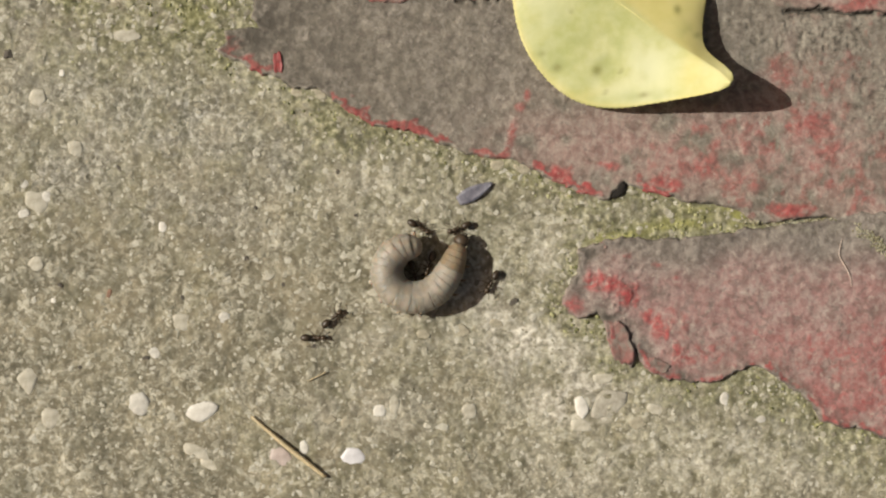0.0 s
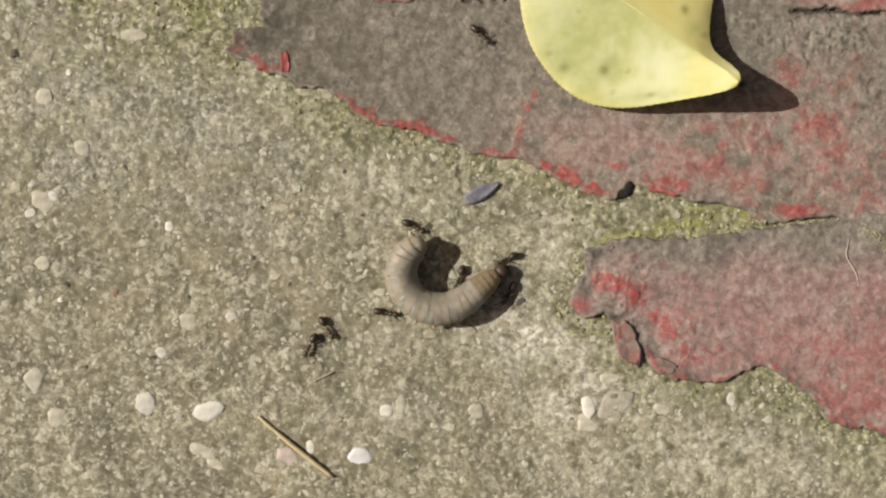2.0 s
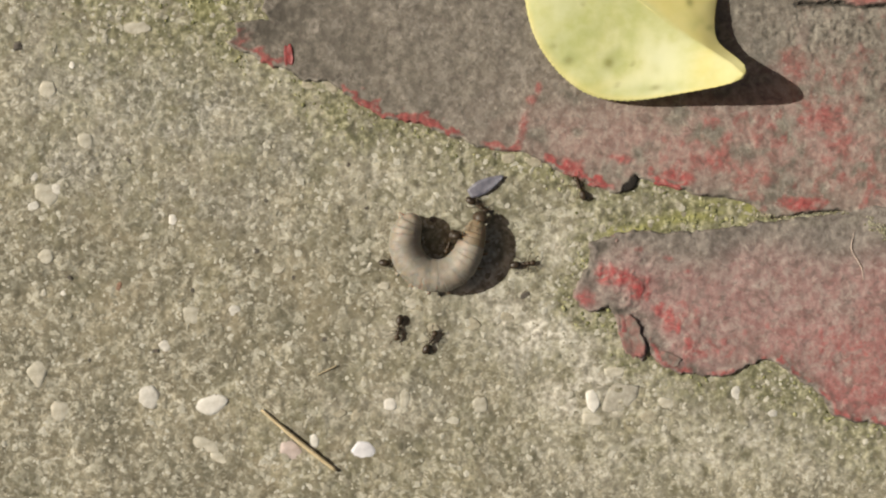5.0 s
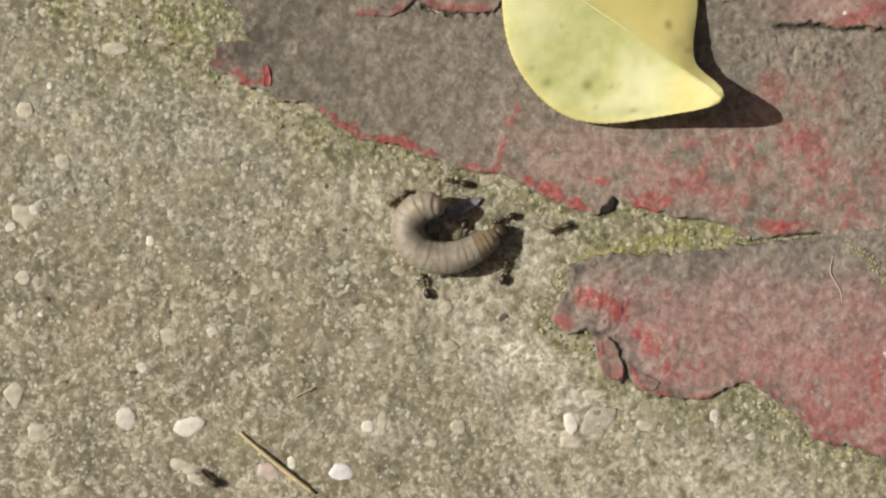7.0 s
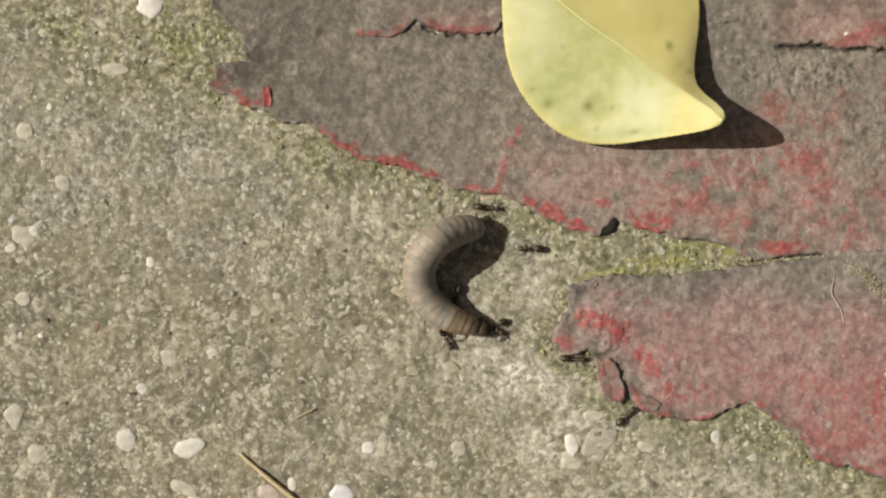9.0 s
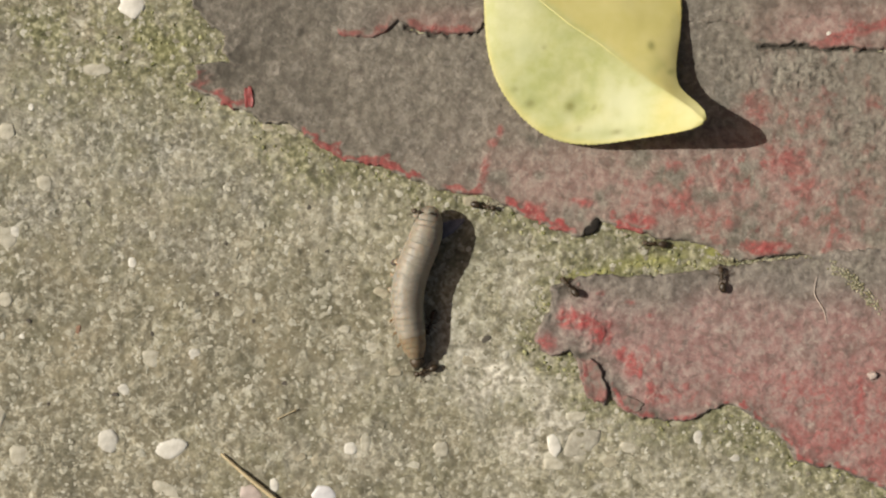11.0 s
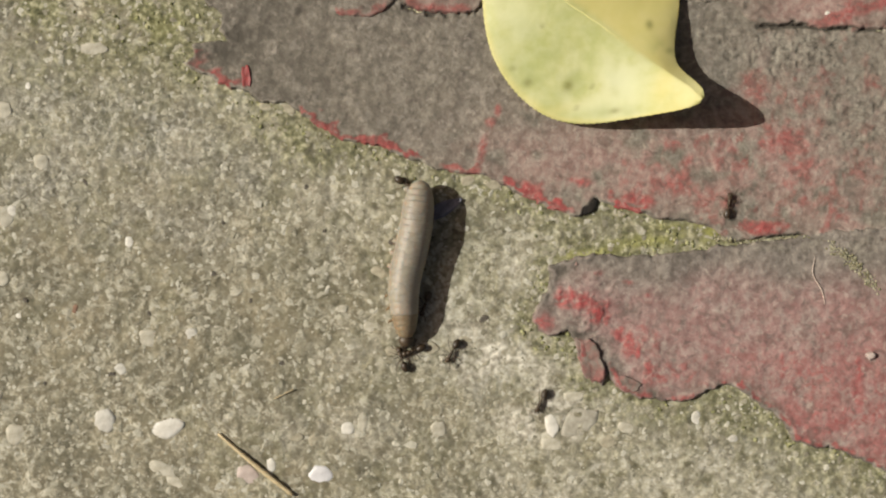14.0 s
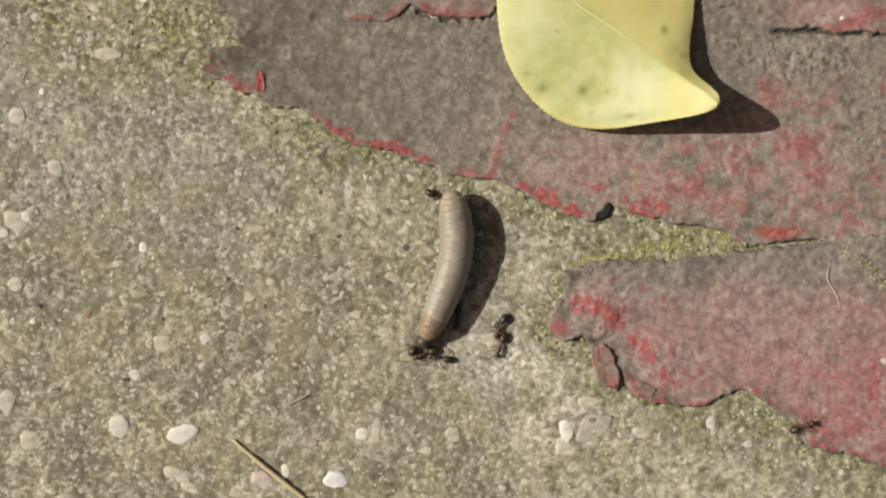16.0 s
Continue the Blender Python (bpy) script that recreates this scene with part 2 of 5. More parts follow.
def make_coat(name, faded, worn):
    """Old paint over screed: worn grey, faded pink, and bright red where fresh paint still sits."""
    m, n, l, p = material(name)
    fine = texture(n, l, 1.2, 3, rough=0.62)
    grey = ramp(n, l, fine, [(0.33, worn[0]), (0.5, worn[1]), (0.68, worn[2])])
    grey = blend(n, l, 0.25, grey, grain_tone(n, l, 0.5, worn[0], worn[2]))
    tone = ramp(n, l, texture(n, l, 8, 4), [(0.32, (0.80, 0.80, 0.81)), (0.68, (1.13, 1.125, 1.10))])
    grey = blend(n, l, 1.0, grey, tone, "MULTIPLY")
    pink = ramp(n, l, fine, [(0.28, (faded[0] * 0.74, faded[1] * 0.62, faded[2] * 0.62)), (0.52, faded), (0.76, (faded[0] * 1.25, faded[1] * 1.5, faded[2] * 1.5))])
    base = blend(n, l, layer(n, "faded"), grey, pink)
    red = ramp(n, l, texture(n, l, 0.9, 4, rough=0.7), [(0.3, (0.165, 0.026, 0.026)), (0.55, (0.345, 0.042, 0.044)), (0.78, (0.42, 0.13, 0.125))])
    base = blend(n, l, layer(n, "red"), base, red)
    flecks = ramp(n, l, texture(n, l, 1.3, 4, rough=0.7, distort=0.4), [(0.57, (0.0,)), (0.68, (0.46,))])
    base = blend(n, l, flecks, base, (0.42, 0.375, 0.32))
    base = blend(n, l, ramp(n, l, texture(n, l, 1.3, 3, distort=1.0), [(0.31, (0.5,)), (0.39, (0.0,))]), base, (0.095, 0.080, 0.066))
    base = blend(n, l, ramp(n, l, texture(n, l, 1.5, 1.5, distort=0.9), [(0.56, (0.0,)), (0.64, (0.24,))]), base, (0.385, 0.345, 0.30))
    base = blend(n, l, ramp(n, l, texture(n, l, 1.5, 1.5, distort=0.9), [(0.35, (0.42,)), (0.42, (0.0,))]), base, (0.105, 0.082, 0.070))
    screed = ramp(n, l, texture(n, l, 1.1, 4, rough=0.7), [(0.33, (0.060, 0.051, 0.040)), (0.46, (0.165, 0.146, 0.118)), (0.66, (0.315, 0.288, 0.238))])
    base = blend(n, l, layer(n, "rough"), base, screed)
    base = blend(n, l, layer(n, "dirt_shade"), base, (0.06, 0.052, 0.04))
    l.new(base, p.inputs["Base Color"])
    p.inputs["Roughness"].default_value = 0.85
    bump(n, l, texture(n, l, 1.4, 2.2, rough=0.6), p, 0.8, 0.24)
    return m


def make_simple(name, dark, light, size, rough=0.6, relief=0.05, transmit=0.0, vary_by=0.06):
    m, n, l, p = material(name)
    t = texture(n, l, size, 4, rough=0.65)
    colour = ramp(n, l, t, [(0.3, dark), (0.72, light)])
    info = n.new("ShaderNodeObjectInfo")
    vary = ramp(n, l, info.outputs["Random"], [(0.0, (1 - vary_by, 1 - vary_by, 1 - vary_by)), (1.0, (1 + vary_by, 1 + vary_by, 1 + vary_by))])
    l.new(blend(n, l, 1.0, colour, vary, "MULTIPLY"), p.inputs["Base Color"])
    p.inputs["Roughness"].default_value = rough
    p.inputs["Subsurface Weight"].default_value = transmit
    p.inputs["Subsurface Radius"].default_value = (0.0009, 0.0006, 0.0004)
    p.inputs["Subsurface Scale"].default_value = 1.0
    if relief:
        bump(n, l, texture(n, l, size * 0.5, 3), p, 0.5, relief)
    return m


def make_flake():
    """A lifted chip: grey-brown screed dust with red paint left in ragged patches."""
    m, n, l, p = material("red-brown paint flake")
    grey = ramp(n, l, texture(n, l, 1.1, 3), [(0.33, (0.10, 0.078, 0.066)), (0.66, (0.24, 0.195, 0.165))])
    red = ramp(n, l, texture(n, l, 0.8, 3), [(0.3, (0.17, 0.060, 0.052)), (0.7, (0.34, 0.125, 0.112))])
    base = blend(n, l, ramp(n, l, texture(n, l, 3.2, 3, distort=1.0), [(0.42, (0.0,)), (0.62, (0.8,))]), grey, red)
    l.new(base, p.inputs["Base Color"])
    p.inputs["Roughness"].default_value = 0.75
    bump(n, l, texture(n, l, 1.0, 3), p, 0.7, 0.15)
    return m


def make_skin(name, dark, light):
    """Soft, slightly see-through skin: fine folds across the body, darker freckles, a dull wet gloss."""
    m, n, l, p = material(name)
    at = n.new("ShaderNodeTexCoord")
    squash = n.new("ShaderNodeMapping")
    squash.inputs["Scale"].default_value = (2.6, 0.55, 0.55)
    l.new(at.outputs["Object"], squash.inputs["Vector"])
    folds = node(n, "ShaderNodeTexNoise", Scale=900.0, Detail=3.0, Roughness=0.6)
    l.new(squash.outputs["Vector"], folds.inputs["Vector"])
    colour = blend(n, l, folds.outputs["Fac"], dark, light)
    colour = blend(n, l, ramp(n, l, texture(n, l, 2.4, 3), [(0.34, (0.45,)), (0.56, (0.0,))]), colour, tuple(c * 0.72 for c in dark))
    colour = blend(n, l, ramp(n, l, texture(n, l, 0.55, 2), [(0.62, (0.0,)), (0.72, (0.55,))]), colour, tuple(min(1, c * 1.25) for c in light))
    l.new(colour, p.inputs["Base Color"])
    p.inputs["Roughness"].default_value = 0.5
    p.inputs["Subsurface Weight"].default_value = 0.75
    p.inputs["Subsurface Radius"].default_value = (0.0022, 0.0013, 0.0008)
    p.inputs["Subsurface Scale"].default_value = 1.0
    bump(n, l, folds.outputs["Fac"], p, 0.5, 0.14)
    return m


def make_grains(name, stops):
    m, n, l, p = material(name)
    g = n.new("ShaderNodeNewGeometry")
    c = ramp(n, l, g.outputs["Random Per Island"], stops)
    c = blend(n, l, 1.0, c, ramp(n, l, texture(n, l, 0.35, 2), [(0.3, (0.75, 0.75, 0.75)), (0.7, (1.1, 1.1, 1.1))]), "MULTIPLY")
    l.new(c, p.inputs["Base Color"])
    p.inputs["Roughness"].default_value = 0.8
    return m


def make_leaf():
    m, n, l, p = material("yellow leaf")
    veins = texture(n, l, 1.4, 3)
    broad = texture(n, l, 7, 3, distort=0.4)
    yellow = ramp(n, l, broad, [(0.34, (0.49, 0.53, 0.20)), (0.5, (0.60, 0.615, 0.265)), (0.66, (0.69, 0.695, 0.40))])
    yellow = blend(n, l, 0.35, yellow, ramp(n, l, veins, [(0.35, (0.50, 0.51, 0.20)), (0.65, (0.65, 0.65, 0.38))]))
    yellow = blend(n, l, layer(n, "pale"), yellow, (0.75, 0.765, 0.50))
    yellow = blend(n, l, layer(n, "gold"), yellow, blend(n, l, broad, (0.70, 0.61, 0.20), (0.81, 0.73, 0.31)))
    yellow = blend(n, l, layer(n, "green"), yellow, (0.34, 0.39, 0.13))
    yellow = blend(n, l, layer(n, "spot"), yellow, (0.20, 0.19, 0.04))
    l.new(yellow, p.inputs["Base Color"])
    p.inputs["Roughness"].default_value = 0.62
    bump(n, l, veins, p, 0.25, 0.08)
    thin = n.new("ShaderNodeBsdfTranslucent")
    l.new(yellow, thin.inputs["Color"])
    both = n.new("ShaderNodeMixShader")
    both.inputs["Fac"].default_value = 0.30
    l.new(p.outputs[0], both.inputs[1])
    l.new(thin.outputs[0], both.inputs[2])
    l.new(both.outputs[0], n["Material Output"].inputs["Surface"])
    return m


CONCRETE = make_concrete()
COAT_UPPER = make_coat("worn floor paint", (0.31, 0.200, 0.175), ((0.114, 0.100, 0.080), (0.175, 0.155, 0.126), (0.262, 0.236, 0.195)))
COAT_LOWER = make_coat("faded red floor paint", (0.285, 0.180, 0.165), ((0.115, 0.097, 0.082), (0.190, 0.164, 0.142), (0.30, 0.265, 0.232)))
SAND = make_grains("sand grains", [(0.0, (0.20, 0.184, 0.132)), (0.3, (0.31, 0.289, 0.215)), (0.7, (0.40, 0.380, 0.300)), (1.0, (0.50, 0.48, 0.40))])
MOSS = make_grains("moss", [(0.0, (0.085, 0.088, 0.026)), (0.5, (0.200, 0.202, 0.084)), (1.0, (0.38, 0.37, 0.19))])
CRUMB = make_grains("screed crumbs", [(0.0, (0.20, 0.175, 0.13)), (0.5, (0.36, 0.33, 0.26)), (1.0, (0.52, 0.49, 0.40))])
FLAKE_RED = make_simple("red paint flake", (0.14, 0.022, 0.020), (0.33, 0.045, 0.044), 0.9, 0.55, 0.08)
FLAKE_BROWN = make_flake()
DRY_MOSS = make_grains("dusty moss", [(0.0, (0.13, 0.118, 0.062)), (0.5, (0.235, 0.218, 0.128)), (1.0, (0.37, 0.345, 0.255))])
LEAF = make_leaf()
MIDRIB = make_simple("leaf rib", (0.54, 0.51, 0.19), (0.64, 0.60, 0.28), 1.5, 0.6, 0.02)
QUARTZ = make_simple("white quartz", (0.50, 0.475, 0.41), (0.75, 0.725, 0.66), 1.6, 0.5, 0.03)
PALE = make_simple("greyish-white stone", (0.38, 0.36, 0.31), (0.62, 0.60, 0.54), 1.0, 0.65, 0.08)
SLAB = make_simple("grey-beige stone", (0.25, 0.230, 0.180), (0.45, 0.425, 0.355), 1.1, 0.85, 0.12)
PINKISH = make_simple("pinkish pebble", (0.34, 0.275, 0.245), (0.54, 0.455, 0.41), 1.2, 0.6, 0.04)
BLUISH = make_simple("bluish quartz", (0.50, 0.49, 0.50), (0.70, 0.69, 0.70), 1.5, 0.45, 0.03)
CREAM = make_simple("cream limestone", (0.30, 0.277, 0.212), (0.54, 0.51, 0.42), 1.3, 0.75, 0.10)
TAN = make_simple("tan pebble", (0.23, 0.205, 0.145), (0.42, 0.385, 0.29), 1.0, 0.8, 0.12)
GREYSTONE = make_simple("dark grit", (0.050, 0.043, 0.035), (0.125, 0.108, 0.085), 0.5, 0.85, 0.06)
RUST = make_simple("rusty grit", (0.14, 0.075, 0.045), (0.25, 0.145, 0.095), 0.5, 0.75, 0.06)
NOTCH_SHADE = make_simple("black notch shade", (0.006, 0.005, 0.004), (0.030, 0.024, 0.018), 0.8, 0.9, 0.10)
PETAL = make_simple("mauve petal", (0.070, 0.068, 0.090), (0.25, 0.246, 0.285), 2.0, 0.5, 0.04)
STRAW = make_simple("dry straw", (0.40, 0.31, 0.17), (0.62, 0.52, 0.33), 0.6, 0.55, 0.03)
HAIR = make_simple("pale fibre", (0.42, 0.33, 0.28), (0.56, 0.47, 0.40), 0.6, 0.5, 0.0)
SKIN = make_skin("grub skin", (0.262, 0.222, 0.172), (0.372, 0.325, 0.262))
SKIN_BROWN = make_skin("browner grub skin", (0.170, 0.122, 0.074), (0.300, 0.230, 0.148))
HEAD_SHELL = make_simple("brown head shell", (0.028, 0.019, 0.011), (0.085, 0.056, 0.031), 0.6, 0.5, 0.05)
CLAW = make_simple("amber leg", (0.10, 0.055, 0.02), (0.24, 0.15, 0.06), 0.5, 0.35, 0.0)
ANT_DARK = make_simple("dark ant shell", (0.016, 0.010, 0.005), (0.048, 0.031, 0.015), 0.5, 0.45, 0.01)
ANT_BROWN = make_simple("brown ant shell", (0.026, 0.016, 0.008), (0.075, 0.046, 0.021), 0.5, 0.48, 0.01)


# ---- mesh helpers ----
def part(name, bm, mat, parent=None, label=""):
    me = bpy.data.meshes.new(name)
    bm.to_mesh(me)
    bm.free()
    me.materials.append(mat)
    for f in me.polygons:
        f.use_smooth = True
    ob = new(name, me)
    ob.parent = parent
    return tagged(ob, label)


def sheet(name, xs, ys, heights, keep, mat, layers):
    """A mesh on a grid of lines (mm), with the cells that keep allows, and layers of wear on its points."""
    nx, ny = len(xs), len(ys)
    gx, gy = np.meshgrid(xs, ys, indexing="ij")
    co = np.stack([gx, gy, heights], -1).reshape(-1, 3) * MM
    index = np.arange(nx * ny).reshape(nx, ny)
    quads = np.stack([index[:-1, :-1], index[1:, :-1], index[1:, 1:], index[:-1, 1:]], -1).reshape(-1, 4)
    if keep is not None:
        quads = quads[keep.reshape(-1)[quads].any(1)]
        used = np.unique(quads)
        renumber = np.zeros(nx * ny, int)
        renumber[used] = np.arange(len(used))
        co, quads = co[used], renumber[quads]
        layers = {k: v.reshape(-1)[used] for k, v in layers.items()}
    me = bpy.data.meshes.new(name)
    me.vertices.add(len(co))
    me.vertices.foreach_set("co", co.astype(np.float32).ravel())
    me.loops.add(quads.size)
    me.loops.foreach_set("vertex_index", quads.astype(np.int32).ravel())
    me.polygons.add(len(quads))
    me.polygons.foreach_set("loop_start", np.arange(0, quads.size, 4, dtype=np.int32))
    me.update(calc_edges=True)
    me.polygons.foreach_set("use_smooth", np.ones(len(quads), bool))
    for key, values in layers.items():
        me.attributes.new(key, "FLOAT", "POINT").data.foreach_set("value", values.astype(np.float32).ravel())
    me.materials.append(mat)
    me.update()
    return new(name, me)


def ball(bm, centre, radii, turn=None, detail=2, lump=0.0, seed=0):
    """An ellipsoid in mm with an uneven skin, added to bm."""
    made = bmesh.ops.create_icosphere(bm, subdivisions=detail, radius=1.0)["verts"]
    turn = turn or Matrix.Identity(3)
    for v in made:
        k = 1 + lump * noise.noise(v.co * 1.6 + Vector((seed * 3.1, seed * 1.7, seed)))
        v.co = (Vector(centre) + turn @ Vector((v.co.x * radii[0] * k, v.co.y * radii[1] * k, v.co.z * radii[2] * k))) * MM
    return made


def tube(bm, points, radii, sides=8):
    """A tube in mm along points, with a radius at each, closed at both ends."""
    rings = []
    points = [Vector(p) for p in points]
    for k, p in enumerate(points):
        way = (points[min(k + 1, len(points) - 1)] - points[max(k - 1, 0)]).normalized()
        side = way.orthogonal() if not rings else (side - way * side.dot(way))
        side = side.normalized()
        up = way.cross(side)
        rings.append([bm.verts.new((p + (side * math.cos(a) + up * math.sin(a)) * radii[k]) * MM)
                      for a in (2 * math.pi * i / sides for i in range(sides))])
    for a, b in zip(rings, rings[1:]):
        for i in range(sides):
            bm.faces.new((a[i], a[(i + 1) % sides], b[(i + 1) % sides], b[i]))
    bm.faces.new(rings[0][::-1])
    bm.faces.new(rings[-1])


def thing(name, x, y, z, label, category, group="", turn=0.0):
    """An Empty at a thing's base, in mm."""
    ob = new(name)
    ob.matrix_basis = pose(x * MM, y * MM, z * MM, 0, 0, turn)
    ob.empty_display_size = 0.002
    return tagged(ob, label, category, group)


# ---- the concrete ground ----
def ragged_reach(step, near, far):
    out, d = [near], step
    while out[-1] < far:
        d *= 1.35
        out.append(out[-1] + d)
    return np.array(out[1:])


def build_ground():
    step = 0.21
    xs, ys = np.arange(-80, 80, step), np.arange(-50, 50, step)
    xs = np.concatenate([-ragged_reach(step, 80, 4e5)[::-1], xs, ragged_reach(step, xs[-1], 4e5)])
    ys = np.concatenate([-ragged_reach(step, 50, 4e5)[::-1], ys, ragged_reach(step, ys[-1], 4e5)])
    gx, gy = np.meshgrid(xs, ys, indexing="ij")
    near = (np.abs(gx) < 90) & (np.abs(gy) < 60)
    h = 0.42 * (fractal(gx, gy, 14, 2) - 0.5) + 0.34 * (fractal(gx, gy, 1.9, 3, 2) - 0.5) + 0.12 * (value_noise(gx, gy, 0.8, 0) - 0.5)
    pit = value_noise(gx, gy, 1.1, 5)
    h -= 0.08 * smooth(0.88, 0.99, pit)
    up, low = inside(gx, gy, UPPER), inside(gx, gy, LOWER)
    gap = -np.maximum(up, low)
    mottle = fractal(gx, gy, 3.2, 4, 4)
    moss = smooth(6.5, 0.5, gap + 5 * (fractal(gx, gy, 5, 6) - 0.5)) * smooth(0.30, 0.62, mottle + 0.16)
    corner = spots(gx, gy, [(300, 30, 190, 110, 0, 0.95), (90, 20, 160, 60, 0, 0.95), (560, 250, 130, 50, -22, 0.95), (1180, 420, 160, 40, 0, 0.9),
                            (1330, 720, 110, 55, -20, 0.85), (1500, 850, 120, 50, -20, 0.6), (60, 230, 140, 60, 0, 0.35), (400, 150, 80, 40, 0, 0.4), (160, 100, 220, 80, 0, 0.6), (800, 440, 200, 120, 0, 0.34)])
    moss = np.maximum(moss, 0.42 * smooth(0.38, 0.66, fractal(gx, gy, 6, 1, 4)) * smooth(30, 8, gap))
    field = fractal(gx, gy, 18, 5, 3)
    moss = np.maximum(moss, 0.3 * smooth(0.46, 0.66, field) * smooth(0.36, 0.6, mottle))
    moss = np.clip(np.maximum(moss * 0.75, corner * smooth(0.34, 0.58, mottle + 0.03)), 0, 1) * near
    lush = spots(gx, gy, [(1285, 410, 34, 16, 10, 1.0), (1180, 425, 80, 12, 4, 0.8), (1080, 445, 60, 10, 8, 0.8), (905, 345, 26, 10, -20, 0.55),
                          (320, 55, 60, 26, 0, 0.25), (1240, 400, 60, 10, 0, 0.7)]) * smooth(0.40, 0.66, mottle + 0.05)
    pale = spots(gx, gy, [(930, 630, 140, 66, -15, 1.0), (220, 250, 190, 66, -10, 0.35), (1010, 745, 120, 66, 0, 0.9), (1090, 720, 60, 40, 0, 0.8), (680, 360, 160, 50, -20, 0.4),
                          (1200, 835, 260, 60, 0, 0.75), (830, 540, 90, 44, 0, 0.55), (455, 172, 60, 26, -30, 0.9), (60, 130, 70, 40, 0, 0.45), (940, 480, 90, 40, 20, 0.5),
                          (740, 620, 120, 50, 0, 0.4), (640, 760, 110, 40, 0, 0.35)])
    pale = pale * smooth(0.27, 0.55, fractal(gx, gy, 2.4, 7))
    brown = spots(gx, gy, [(440, 580, 300, 110, 0, 0.65), (260, 430, 270, 90, 0, 0.6), (690, 470, 70, 60, 0, 0.55), (130, 590, 200, 110, 0, 0.5), (480, 830, 330, 80, 0, 0.5), (690, 690, 150, 70, 0, 0.35), (60, 440, 120, 50, 0, 0.3), (60, 320, 130, 60, 0, 0.6), (330, 330, 120, 50, -20, 0.5), (520, 300, 80, 40, -20, 0.4), (90, 90, 110, 40, 0, 0.4)])
    brown = brown * smooth(0.30, 0.66, fractal(gx, gy, 4.0, 2))
    lichen = spots(gx, gy, [(290, 235, 210, 75, -14, 1.0), (110, 190, 130, 60, 0, 0.8), (470, 330, 120, 45, -20, 0.6), (120, 330, 170, 60, 0, 0.8), (330, 400, 200, 50, -8, 0.6), (620, 400, 90, 50, 0, 0.5), (30, 60, 90, 40, 0, 0.5)])
    lichen = 0.85 * np.clip(lichen, 0, 1) * smooth(0.30, 0.52, fractal(gx, gy, 3.4, 1, 4))
    h = h + 0.10 * lichen * (value_noise(gx, gy, 0.9, 6) - 0.5)
    h = h + 0.16 * moss * value_noise(gx, gy, 0.8, 3)
    h = np.where(near, h, 0.42 * (fractal(gx, gy, 14, 2) - 0.5))
    ob = sheet("ground", xs, ys, h, None, CONCRETE, {"moss": moss, "lush": np.clip(lush, 0, 1) * near, "pale": np.clip(pale, 0, 1) * near, "brown": np.clip(brown, 0, 1) * near, "lichen": lichen * near})
    tagged(ob, "weathered grey-beige concrete with green moss patches", "ground", kind="structure")
    return xs, ys, h


GROUND_X, GROUND_Y, GROUND_H = build_ground()


def ground_height(x, y):
    i = np.clip(np.searchsorted(GROUND_X, x), 0, len(GROUND_X) - 1)
    j = np.clip(np.searchsorted(GROUND_Y, y), 0, len(GROUND_Y) - 1)
    return GROUND_H[i, j]


# ---- the paint coats ----
def build_coat(name, outline, box, top, mat, label, wear, relief, step=0.2):
    x0, y1 = plan(box[0], box[1])
    x1, y0 = plan(box[2], box[3])
    xs, ys = np.arange(x0, x1, step), np.arange(y0, y1, step)
    gx, gy = np.meshgrid(xs, ys, indexing="ij")
    d = inside(gx, gy, outline)
    lip = 0.20 * smooth(1.6, 0.1, d) * smooth(0.45, 0.75, fractal(gx, gy, 2.6, 3))
    h = top + lip + relief * (fractal(gx, gy, 4.5, 1) - 0.5) + 0.21 * (fractal(gx, gy, 1.5, 2, 4) - 0.5) + 0.02 * (value_noise(gx, gy, 0.43, 7) - 0.5)
    layers = wear(gx, gy, d)
    h = h + 0.42 * layers.get("rough", 0.0) * (fractal(gx, gy, 1.9, 5, 4) - 0.55)
    h = h + (0.04 + 0.09 * value_noise(gx, gy, 0.6, 3)) * layers["red"] + 0.30 * layers.get("blister", 0.0) - 0.14 * layers["dirt_shade"] - 0.4 * layers.get("sunk", 0.0)
    h = h * smooth(-0.28, 0.10, d) - 0.9 * smooth(0.0, -0.35, d)
    ob = sheet(name, xs, ys, h, d > -0.45, mat, layers)
    return tagged(ob, label, "paint", kind="structure")


def ragged(x, y, amount, size=1.3, seed=2, sharp=0.15):
    """Turns a soft amount into flakes: 1 where paint stays, 0 where it is gone."""
    web = 2.2 * np.abs(fractal(x, y, size * 2.2, seed + 5, 3) - 0.5)
    f = 0.40 * fractal(x, y, size, seed, 4) + 0.35 * fractal(x, y, 0.8, seed + 3, 2) + 0.32 * web
    full = smooth(-sharp, sharp, amount - 1.12 * f)
    return full * np.clip(0.14 + 0.74 * amount, 0, 0.92) * (0.7 + 0.3 * value_noise(x, y, 0.5, seed + 1))


